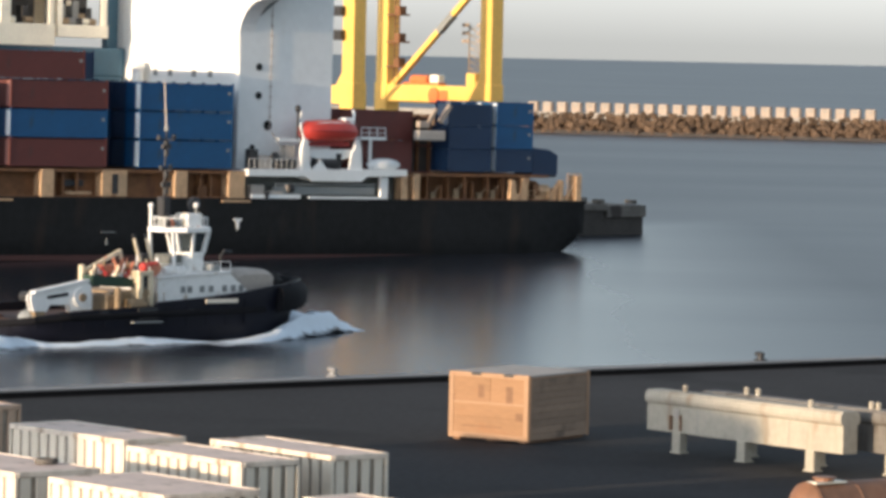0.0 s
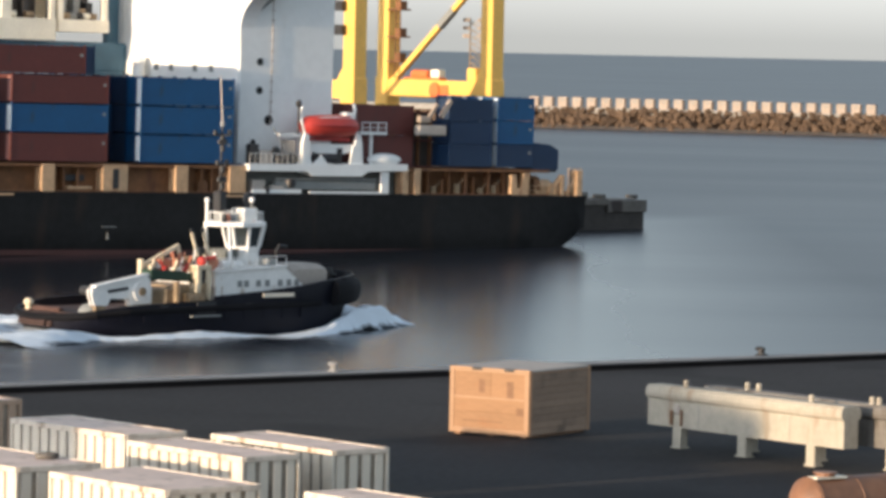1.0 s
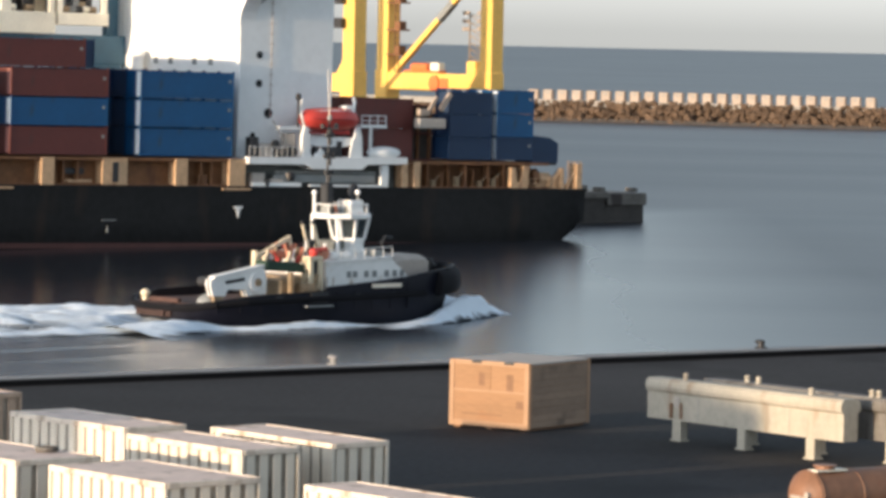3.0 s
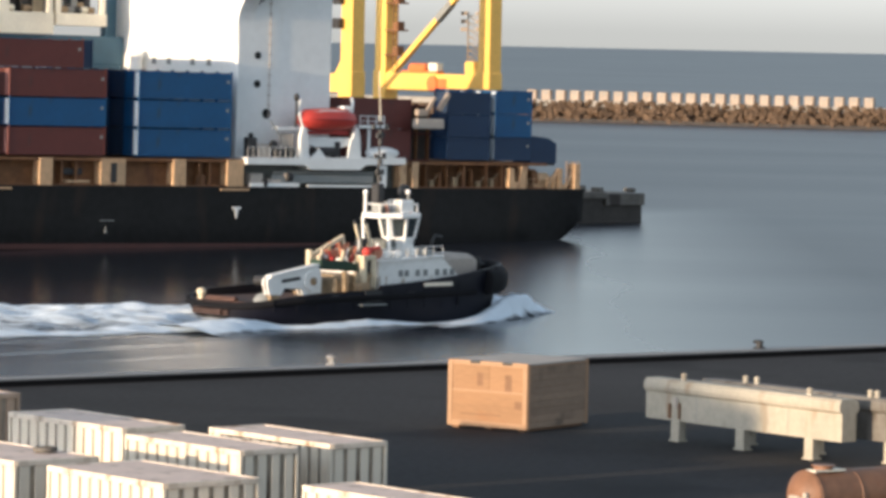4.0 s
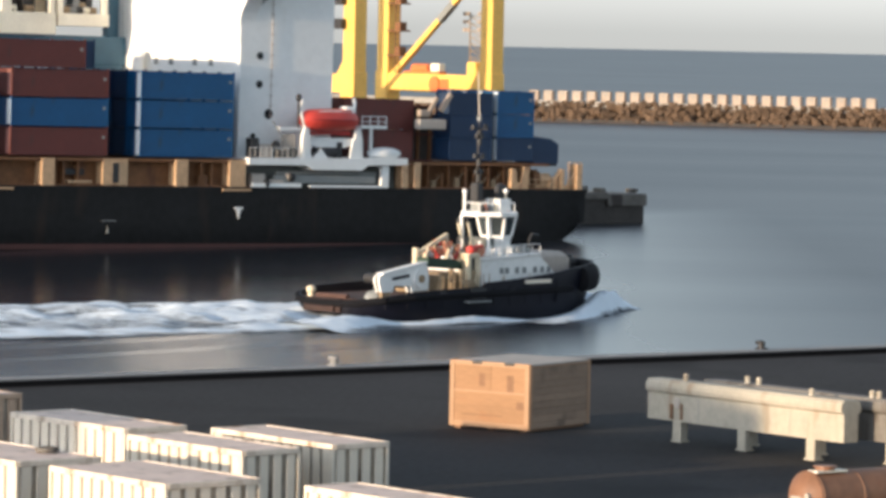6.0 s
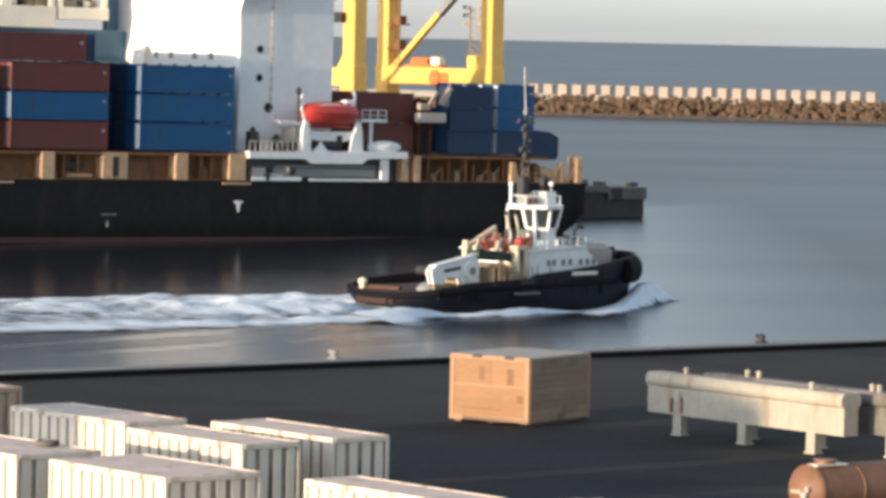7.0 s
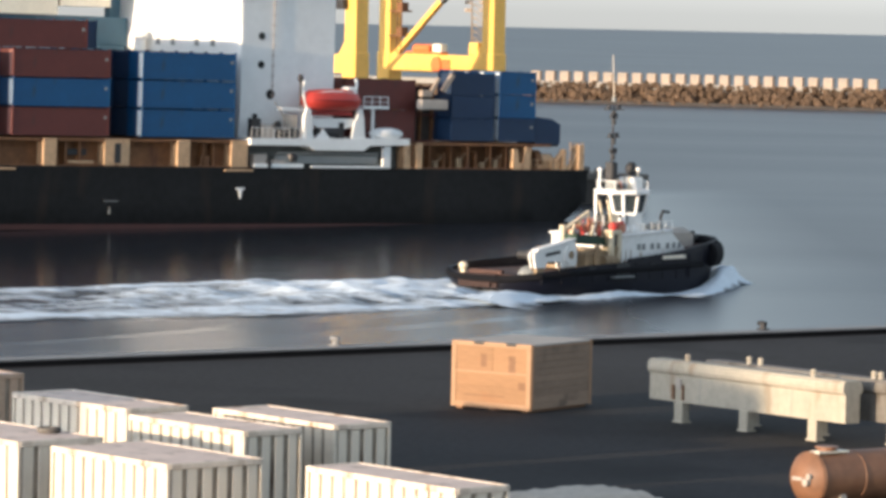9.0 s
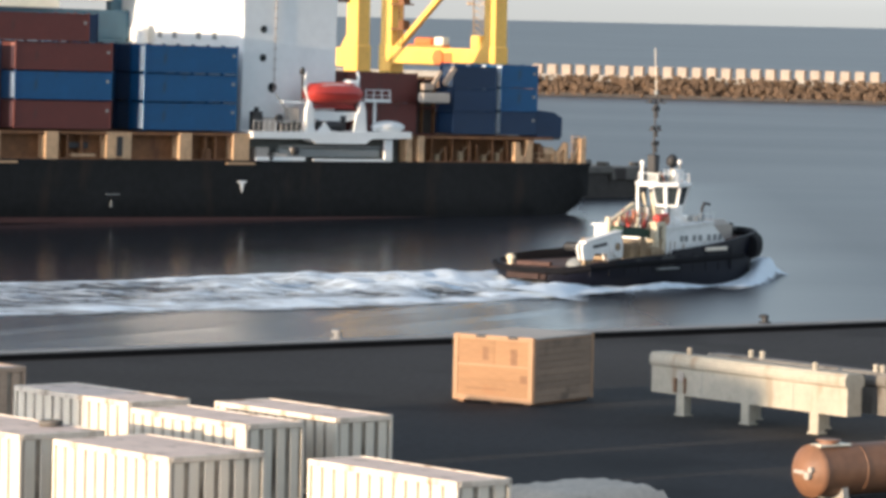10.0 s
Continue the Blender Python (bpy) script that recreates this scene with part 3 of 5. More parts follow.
def build_container(m, mat, label, ln=10.85, wd=2.44, ht=2.62, pitch=2.75, strip=None, group="containers on the ship", rib=0.28):
    """A steel box with ribbed walls, corner posts, rails and doors; x long, y wide, z up from its base."""
    c = thing("shipping_container", m, label, "container", group)
    def ribbed(n, length):
        pts = []
        step = length / n
        for i in range(n):
            u = i * step
            pts += [(u, 0), (u + step * .32, 0), (u + step * .5, 1), (u + step * .82, 1)]
        return pts + [(length, 0)]
    side = ribbed(int(ln / rib), ln - .3)
    d = 0.014
    for y, sg in ((0.03, 1), (wd - 0.03, -1)):
        f = F()
        f.rings([[(.15 + u, y + sg * d * k, z) for u, k in side] for z in (0.12, ht - 0.1)], caps=False, closed=False)
        part("side_wall", f, mat, c)
    end = ribbed(int(wd / rib), wd - .24)
    f = F()
    f.rings([[(.04 + d * k, .12 + u, z) for u, k in end] for z in (0.12, ht - .1)], caps=False, closed=False)
    part("end_wall", f, mat, c)
    part("roof", F().box(.05, ln - .05, .05, wd - .05, ht - .1, ht - .03), mat, c)
    part("base", F().box(.05, ln - .05, .05, wd - .05, .02, .14), mat, c)
    for x in (0, ln - .16):
        for y in (0, wd - .14):
            part("corner_post", F().box(x, x + .16, y, y + .14, 0, pitch - .01), mat, c)
    if strip:
        part("marking", F().box(ln - .62, ln - .3, -.006, .035, ht - 1.0, ht - .72), GREY, c, "small grey marking plate")
        # sunlight on the end wall, painted as a pale strip
        part("end_strip", F().box(-.012, .03, .13, .8, .14, ht - .12), strip, c, "pale strip painted as sunlight down the end wall")
    for y in (0, wd - .1):
        part("top_rail", F().box(.16, ln - .16, y, y + .1, ht - .13, ht - .01), mat, c)
        part("bottom_rail", F().box(.16, ln - .16, y, y + .1, .01, .17), mat, c)
    for y0 in (.15, wd / 2 + .01):
        dr = part("door", F().box(ln - .1, ln - .04, y0, y0 + wd / 2 - .17, .15, ht - .13), mat, c)
        part("lock_bar", F().tube((ln - .02, y0 + .35, .2), (ln - .02, y0 + .35, ht - .2), .025, n=6), GREY, dr)
    return c


def build_cargo():
    """Stacks on the ship: first one box of each colour, then copies."""
    first = {}
    H = 2.75
    words = {"b": (BOX_BLUE, "blue steel shipping container stacked on the ship's hatch"),
             "r": (BOX_RED, "oxide red steel shipping container stacked on the ship's hatch"),
             "n": (BOX_NAVY, "navy steel shipping container stacked on the ship's hatch"),
             "t": (TEAL, "teal steel shipping container stacked on the ship's hatch")}

    def put(c, x, y, z):
        m = SHIP @ pose(x, y, z)
        key = (c, y < 1)
        if key in first:
            copy_thing(first[key], m)
        else:
            strip = (SUN_STRIP_RED if c == "r" else SUN_STRIP) if y < 1 else None
            first[key] = build_container(m, words[c][0], words[c][1], strip=strip)
    # many inner boxes are navy: the bay gap's shade put into their colour
    bays = [(-13.9, ["rbr", "brb", "rbr", "brr"]), (0.95, ["rbrr", "nrnn", "rbrt", "brbr", "rrbb", "rbrt", "brbb"]), (15.5, ["bbb", "nnn", "nbn", "nrn", "rbb", "bbr", "brb"])]
    for x, rows in bays:
        for j, col in enumerate(rows):
            for i, c in enumerate(col):
                put(c, x - (2.7 if i == 3 and j == 0 else 0), 0.3 + j * 2.56, 8.95 + i * H)
    # after stacks, lower boxes
    after = {}
    for x, ln, col, hh, strip in ((42.3, 7.2, "rr", 3.02, None), (53.0, 5.5, "nnn", 2.3, None), (59.15, 4.75, "nbb", 2.38, SUN_STRIP)):
        for j in range(4):
            for i, c in enumerate(col):
                if ln == 5.5 and (j > 1 or (i == 2 and j)):
                    continue
                m = SHIP @ pose(x, 0.3 + j * 2.56 + (1.5 if ln == 7.2 else 0), 8.95 + i * hh)
                if (c, ln) in after:
                    copy_thing(after[c, ln], m)
                else:
                    after[c, ln] = build_container(m, words[c][0], words[c][1].replace("stacked", "stacked aft"), ln=ln, ht=hh - .04, pitch=hh, strip=strip)
    plinth = thing("hatch_cover", SHIP @ pose(42.1, 1.7, 6.0), "dark steel hatch cover under the after containers", "hatch cover")
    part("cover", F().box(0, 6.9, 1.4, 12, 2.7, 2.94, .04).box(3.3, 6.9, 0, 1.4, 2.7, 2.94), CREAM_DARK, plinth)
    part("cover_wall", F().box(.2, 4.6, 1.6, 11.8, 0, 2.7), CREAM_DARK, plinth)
    # made-up dark screen standing in for shade between the after stacks
    filler = thing("lashing_bridge", SHIP @ pose(49.6, 3.0, 6.0), "added dark filler for the shaded gap between the after stacks", "lashing bridge")
    part("panel", F().box(0, 3.2, 0.4, 0.6, 2.75, 8.2), WET_ROCK, filler)
    for x in (0, 1.5, 3.0):
        part("upright", F().box(x, x + .22, 0, .6, 0, 8.6, .03), CREAM_DARK, filler)
    for z in (2.75, 5.4, 8.2):
        part("walkway", F().box(0, 3.22, -.3, .62, z, z + .14), BOX_RED, filler)
    cov = thing("covered_box", SHIP @ pose(64.1, 0.5, 8.75), "navy tarpaulin-covered box at the ship's stern", "covered cargo")
    part("cover", F().plate([(0, 0), (3.3, 0), (3.3, 2.0), (2.2, 2.55), (0, 2.75)], "y", 0, 3.0), BOX_NAVY, cov)
    part("cover_foot", F().box(.1, 3.2, .1, 2.9, -.25, 0), DARK, cov)


def build_deck_crane():
    """Teal machinery house and cream cabin between the first two bays."""
    c = thing("deck_crane", SHIP @ pose(1.95, 2.5, 6.0), "teal deck crane with a cream windowed cabin", "ship crane")
    part("pedestal", F().box(21.5, 26.0, 19.6, 24.0, 0, 11.4, 0.1), TEAL, c)
    part("machinery_house", F().box(7.0, 26.7, 20.3, 24.4, 11.4, 14.35, 0.1), TEAL, c)
    part("column", F().box(25.15, 26.5, 21.4, 22.3, 14.35, 26), TEAL, c)
    for name, x0, x1, z0 in (("cabin", 5.5, 17.5, 14.4), ("winch_house", 17.9, 23.8, 15.3)):
        cab = part(name, F().box(x0, x1, 19.5, 25.0, z0, 16.3, .05).box(x0, x1, 19.5, 25.0, 20.4, 23, .05).box(x0, x1, 24.2, 25, 16.2, 20.5), CABIN, c, "cream windowed cabin")
        part("sill", F().box(x0 - .05, x1 + .05, 19.2, 19.7, z0, 16.55, .05), CABIN, cab)
        for x in (x0, x1 - .6):
            part("mullion", F().box(x, x + .6, 19.4, 20.0, z0, 23, .04), CABIN, cab)
        if name == "cabin":
            part("mullion", F().box(11.2, 12.4, 19.4, 20.0, z0, 23, .04), CABIN, cab)
        part("dark_opening", F().box(x0 + .5, x1 - .5, 22.4, 22.6, 16.2, 20.5), DARK, cab)
        for i in range(5):
            x = x0 + 1.2 + i * (x1 - x0 - 2) / 5
            h = (2.3, 1.2, 2.7, 1.4, 2.0)[i]
            part("winch_gear", F().box(x - .4, x + .4, 20.4, 21.6, 16.3, 16.3 + h, .08), (GREY, DARK, GREY, TUG_TAN, DARK)[i], cab)
            part("winch_drum", F().tube((x - .3, 20.2, 16.9), (x + .6, 20.2, 16.9), .35), (TUG_TAN, GREY, DARK, CABIN, TUG_TAN)[i], cab)
    part("foot", F().box(7.0, 8.0, 19.6, 24.5, 0, 11.4), TEAL, c)


def build_lifeboat():
    b = thing("lifeboat", SHIP @ pose(38.0, 0.55, 12.85), "bright red enclosed lifeboat hanging in white davits", "lifeboat")
    rs = []
    for i in range(13):
        u = -1 + i / 6
        k = max(1 - abs(u) ** 3.2, 0.03) ** .5
        rs.append([(u * 3.6, 1.3 * k * math.cos(a), 1.12 * k ** .8 * math.sin(a) - .1) for a in [radians(j * 22.5) for j in range(16)]])
    part("shell", F().rings(rs), RED, b, smooth=True)
    part("fender_band", F().sweep([(-3.2 + i * .64, -1.32 * max(1 - abs(-1 + i * .2) ** 3.2, .1) ** .5, -.05) for i in range(11)], .1, 8), RED_DARK, b)
    part("canopy_cover", F().rings([[(x, y * k, .80 + z * k) for y, z in ((-.9, .0), (-.6, .2), (0, .28), (.6, .2), (.9, 0))] for x, k in ((-2.6, .4), (-1.2, .8), (1.2, .95), (2.2, .9))]), RED, b)
    part("canopy_lip", F().sweep([(-3.0 + i * .55, -.75 * max(1 - abs(-.85 + i * .155) ** 3, .1) ** .5, .80 - .012 * (i - 5.5) ** 2) for i in range(12)], .09, 6), TUG_WHITE, b, "white lip along the top")
    part("steering_cupola", F().box(1.5, 2.9, -.6, .6, .5, 1.3, .2), TUG_WHITE, b, "white steering cupola")
    part("keel", F().box(-2.6, 2.6, -.12, .12, -1.55, -1.2), RED_DARK, b)


def build_gantry():
    """Yellow quay crane on the pier: two side frames across the quay, each of two legs, a portal beam and a brace."""
    base = -1.2
    g = thing("quay_crane", BERTH, "tall yellow steel quay crane standing on the pier", "crane")
    xa, xb, k1, k2 = 84.2, 65.2, 33.0, 52.0
    for x in (xa, xb):
        for k in (k1, k2):
            part("leg", F().box(x - .62, x + 1.1, k - 1.0, k + 1.0, base, 34, 0.06), YELLOW, g)
            part("bogie", F().box(x - 1.6, x + 1.6, k - .8, k + .8, base, base + 1.6, .1), DARK, g)
        part("portal_beam", F().box(x - .6, x + .6, k1 + 1.0, k2 - 1.0, 9.7, 11.7, .06), YELLOW, g)
        part("upper_beam", F().box(x - .6, x + .6, k1 + 1.0, k2 - 1.0, 30, 32, .06), YELLOW, g)
        part("brace", F().bar((x, k2 - 1.4, 11.5), (x, k1 + .7, 24.1), .6), YELLOW, g, "diagonal yellow brace")
        part("leg_shoe", F().box(x - .75, x + 1.2, k2 - 1.15, k2 + 1.15, 8.7, 11.9, .1), YELLOW, g)
        part("leg_shoe", F().box(x - .75, x + 1.2, k1 - 1.15, k1 + 1.25, 8.8, 12.0, .1), YELLOW, g)
        part("haunch", F().plate([(k1 + 1.0, 11.6), (k1 + 2.4, 11.6), (k1 + 1.0, 13.4)], "x", x - .4, x + .4), YELLOW, g)
    for k in (k1, k2):
        part("sill_beam", F().box(xb + 1.1, xa - .62, k - .7, k + .7, 1.0, 2.8, .06), YELLOW, g)
        part("tie_beam", F().box(xb + 1.1, xa - .62, k - .7, k + .7, 29.5, 31.5, .06), YELLOW, g)
    f = (k1 + .7 - k2 + 1.4) / 12.6
    part("brace_sleeve", F().bar((xa, k2 - 1.4 + f * 6.3, 17.8), (xa, k2 - 1.4 + f * 8.2, 19.7), .72), GREY, g)
    part("orange_winch", F().tube((xa - .2, 43.5, 12.3), (xa - .2, 46.5, 12.3), .55), ORANGE, g, "orange winch on the portal beam")
    part("winch_bed", F().box(xa - .6, xa + .6, 41.5, 48.0, 11.7, 12.0, .05), ORANGE, g)
    part("winch_motor", F().box(xa - .5, xa + .5, 41.6, 43.2, 12.0, 12.9, .1), CABIN, g)
    part("cable_drum", F().tube((xa - .9, 42.0, 10.6), (xa - .62, 42.0, 10.6), .9, n=18), ORANGE, g, "orange cable drum on the beam")
    part("beam_plate", F().box(xa - .72, xa - .6, 39.6, 42.6, 9.8, 11.2, .04), ORANGE, g)
    lad = F()
    for i in range(34):
        lad.tube((xa - .3, k2 - 2.0, 12 + i * .6), (xa - .3, k2 - 2.8, 12 + i * .6), .05, n=5)
    lad.tube((xa - .3, k2 - 2.0, 11.7), (xa - .3, k2 - 2.0, 33), .08, n=6).tube((xa - .3, k2 - 2.8, 11.7), (xa - .3, k2 - 2.8, 33), .08, n=6)
    part("ladder", lad, CREAM_DARK, g, "brown caged ladder")
    for z in (13.6, 16.4, 19.5):
        part("landing", F().box(xa - .8, xa + .6, k2 - 3.6, k2 - 1.0, z, z + .2), CREAM_DARK, g)
        part("landing_gate", F().box(xa - .6, xa + .4, k2 - 3.2, k2 - 2.2, z + .2, z + 1.1, .04), CREAM_DARK, g)
    for k in (37.9, 39.6):
        part("lattice_post", F().bar((xa + 2.5, k, base), (xa + 2.5, k + (.25 if k > 39 else -.25), 18.4), .12), TUG_TAN, g)
    for i in range(9):
        z = 11.6 + i * .75
        part("lattice_rung", F().bar((xa + 2.5, 37.8, z), (xa + 2.5, 39.7, z + .6), .08).bar((xa + 2.5, 37.8, z + .6), (xa + 2.5, 39.7, z + .62), .06), TUG_TAN, g)
    for z in (16.6, 17.5, 18.4):
        part("lamp_row", F().bar((xa + 2.4, 36.9, z), (xa + 2.4, 40.9, z), .1), GREY, g, "row of grey floodlights")
        for k in (37.1, 37.9, 39.9, 40.6):
            part("floodlight", F().box(xa + 2.2, xa + 2.5, k - .25, k + .25, z - .02, z + .38, .05), PALE_BLOCK, g)
    part("rail_locker", F().box(xa - .5, xa + .5, 35.0, 36.6, 11.7, 13.2, .15), YELLOW, g)
    part("side_lamp", F().box(xb - 1.4, xb - .6, k1 + .4, k1 + 2.2, 19.2, 20.3, .1), DARK, g)
    part("side_lamp", F().box(xb - 1.4, xb - .6, k1 + .4, k1 + 2.0, 16.6, 17.7, .1), DARK, g)


# ---- on the quay ----
def build_bollards():
    for x, y, mat, lab in ((-5.2, 211.2, KERB_TOP, "pale painted mooring bollard on the quay kerb"), (16.8, 228.1, DARK, "dark iron mooring bollard on the quay kerb")):
        b = thing("bollard", turn(x, y, 0.36, QUAY_DEG + 90), lab, "bollard", "bollards along the quay")
        part("base", F().tube((0, 0, 0), (0, 0, .08), .36, .32, 16), mat, b, smooth=True)
        part("stem", F().tube((0, 0, .08), (0, 0, .3), .2, .17, 14), mat, b, smooth=True)
        part("head", F().ball((.1, 0, .34), .36, .22, .13), mat, b, smooth=True)


def build_crate():
    """Plywood crate: battened front, planked side, lid with two slots."""
    c = thing("wooden_crate", turn(3.71, 181.36, 0, 57), "large new plywood shipping crate with pale battens standing on asphalt", "crate")
    A, Bd, H = 4.87, 3.95, 2.88          # along x (the shaded side), along y (the sunlit face), high
    part("skid", F().box(.1, A - .1, .2, .5, 0, .12).box(.1, A - .1, Bd - .5, Bd - .2, 0, .12).box(.1, A - .1, Bd / 2 - .15, Bd / 2 + .15, 0, .12), WOOD_PATCH, c)
    part("core", F().box(.05, A - .05, .05, Bd - .05, .12, H - .1), WOOD, c)
    for y0, y1, z0, z1 in ((.22, Bd - .22, .34, 1.02), (.22, Bd - .22, 1.03, 1.62), (.22, 1.9, 1.63, H - .2), (1.91, Bd - .22, 1.63, H - .2)):
        part("panel", F().box(0.0, .06, y0, y1, z0, z1, .008), WOOD, c)
    for y0, y1, z0, z1 in ((0, .22, .1, H), (Bd - .22, Bd, .1, H), (.22, Bd - .22, .1, .33), (.22, .75, H - .19, H), (1.25, 2.35, H - .19, H), (2.85, Bd - .22, H - .19, H), (.75, 1.25, H - .19, H - .12), (2.35, 2.85, H - .19, H - .12)):
        part("batten", F().box(-.03, .05, y0, y1, z0, z1, .01), WOOD_PALE, c)
    part("rail", F().box(-.02, .04, .22, Bd - .22, 1.56, 1.66, .008), WOOD_PALE, c)
    for y, z, w, h in ((2.35, 2.1, .3, .55), (.95, 1.95, .34, .8), (.45, 1.1, .36, .32), (3.75, 1.75, .12, .35), (1.3, .62, 2.0, .06)):
        part("patch", F().box(-.006, .02, y - w / 2 if w < 1 else y, y + w / 2 if w < 1 else y + w, z - h / 2, z + h / 2), WOOD_PATCH, c, "darker stained patch")
    n = 9
    for i in range(n):
        z0 = .14 + i * (H - .3) / n
        # near side is in shade, put into its greyer plank colour
        part("plank", F().box(.1, A - .02, -.0, .06, z0, z0 + (H - .3) / n - .015, .008), SHADE_PLANK, c)
        part("plank", F().box(.1, A - .02, Bd - .06, Bd, z0, z0 + (H - .3) / n - .015, .008), WOOD, c)
    for x in (.05, A - .14):
        part("corner_batten", F().box(x, x + .14, -.03, .05, .1, H - .02, .01), WOOD_PALE, c)
    part("back_panel", F().box(A - .05, A, .05, Bd - .05, .12, H - .1), WOOD, c)
    # sky light on the crate top is put into the pale lid colour
    part("lid", F().box(.06, A, .02, Bd - .02, H - .1, H - .01, .01), LID, c, "lid paled for the sky light on top")
    for y in (.75, 2.35):
        part("slot", F().box(-.01, .3, y, y + .5, H - .16, H - .004), DARK, c, "dark forklift slot")


def build_beam_rack():
    """Two precast beams on short posts with clamp pins."""
    deg = -52.7
    o = Vector((8.55, 180.3))
    w = Vector((math.cos(radians(deg)), math.sin(radians(deg))))
    profile = [(0.10, 0), (0.85, 0), (0.85, 1.1), (.97, 1.2), (1.0, 1.35), (.97, 1.55), (.85, 1.68), (.1, 1.68), (-.02, 1.55), (-.05, 1.35), (-.02, 1.2), (.1, 1.1)]
    for off, x0, ln, z, lab in ((0, 0, 12.0, .85, "long pale precast concrete beam lying on short posts"), (1.7, 1.6, 16.4, .85, "grey concrete beam lying behind the pale one on posts, darkened for shade")):
        b = thing("concrete_beam", turn(o.x, o.y, z, deg) @ pose(x0, off, 0), lab, "concrete beam", "precast beams")
        # back beam's darker colour carries the shade of the front beam
        part("body", F().plate(profile, "x", 0, ln), BEAM if off == 0 else SHADED_BEAM, b)
        for x in ((2.1, 9.8) if off == 0 else (2.4, 3.1, 9.9, 10.3)):
            part("lifting_pin", F().tube((x, .35, 1.66), (x, .35, 1.86), .12, .1, 8).ball((x, .35, 1.9), .13, .13, .1, 8, 5), BEAM, b)
        part("form_seam", F().box(3.2, 3.23, .085, .12, .05, 1.05).box(8.8, 8.83, .085, .12, .05, 1.05), CONCRETE, b)
    first = None
    for off in (0, 1.7):
        for x in (1.9, 5.95, 10.1) if off == 0 else (4.35, 8.5, 12.9, 16.6):
            p = turn(o.x, o.y, 0, deg) @ pose(x, off + .1, 0)
            if first is None:
                first = thing("concrete_post", p, "short square concrete support post under the beams", "post", "posts under the beams")
                part("shaft", F().box(-.26, .26, -.05, .36, .05, .85, .03), BEAM, first)
                part("foot", F().box(-.32, .32, -.1, .42, 0, .08, .02), BEAM, first)
            else:
                copy_thing(first, p)
    cl = thing("timber_clamp", turn(o.x, o.y, .85, deg) @ pose(1.9, 0, 0), "brown timber clamp against the concrete beam", "clamp")
    part("board", F().box(-.42, -.25, .0, .09, .1, .7, .02), WOOD_PATCH, cl)
    part("board", F().box(.24, .34, .0, .09, .1, .75, .02), WOOD_PATCH, cl)
    part("cap", F().box(-.1, .2, -.02, .09, .55, .98, .04), LID, cl)


def build_white_box(nx, ny, ln, wd, ht=2.7, mat=None, lab="", pitch=0.56):
    """A ribbed white box; its near corner at (nx, ny); x along the short end, y along the long side."""
    mat = mat or BOX_WHITE
    c = thing("storage_container", turn(nx, ny, 0, 39.5), lab or "white ribbed steel storage container with dusty roof on the quay", "container", "white containers on the quay")
    # core between the panels is darker than they are
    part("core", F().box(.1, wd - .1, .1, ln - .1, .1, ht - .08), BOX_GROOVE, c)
    part("roof", F().box(0.02, wd - .02, .02, ln - .02, ht - .08, ht, .02), BOX_ROOF, c)
    rail = mat if mat is BOX_BROWN else BOX_RAIL
    part("floor_frame", F().box(0, wd, 0, ln, 0.0, .16, .02), mat, c)
    for x in (0, wd - .12):
        for y in (0, ln - .12):
            part("corner_post", F().box(x, x + .12, y, y + .12, .16, ht - .02), mat, c)
    for x in (-.02, wd - .09):
        part("top_rail", F().box(x, x + .11, .0, ln, ht - .16, ht + .03, .02), rail, c)
    for y in (-.02, ln - .09):
        part("top_rail", F().box(.09, wd - .09, y, y + .11, ht - .16, ht + .03, .02), rail, c)
    n = max(3, round((ln - .24) / pitch))
    st = (ln - .24) / n
    me = me2 = None
    for i in range(n):
        for x in (0.02, wd - .1):
            if me is None:
                ob = part("wall_panel", F().box(0, .08, .075, st - .075, .16, ht - .16, .03), mat, c)
                me = ob.data
            else:
                ob = share("wall_panel", me, c, Matrix())
            ob.matrix_basis = pose(x, .12 + i * st, 0)
    n = max(3, round((wd - .24) / pitch))
    st = (wd - .24) / n
    for i in range(n):
        for y in (0.02, ln - .1):
            if me2 is None:
                ob = part("end_panel", F().box(.095, st - .095, 0, .08, .16, ht - .16, .03), mat, c)
                me2 = ob.data
            else:
                ob = share("end_panel", me2, c, Matrix())
            ob.matrix_basis = pose(.12 + i * st, y, 0)
    return c


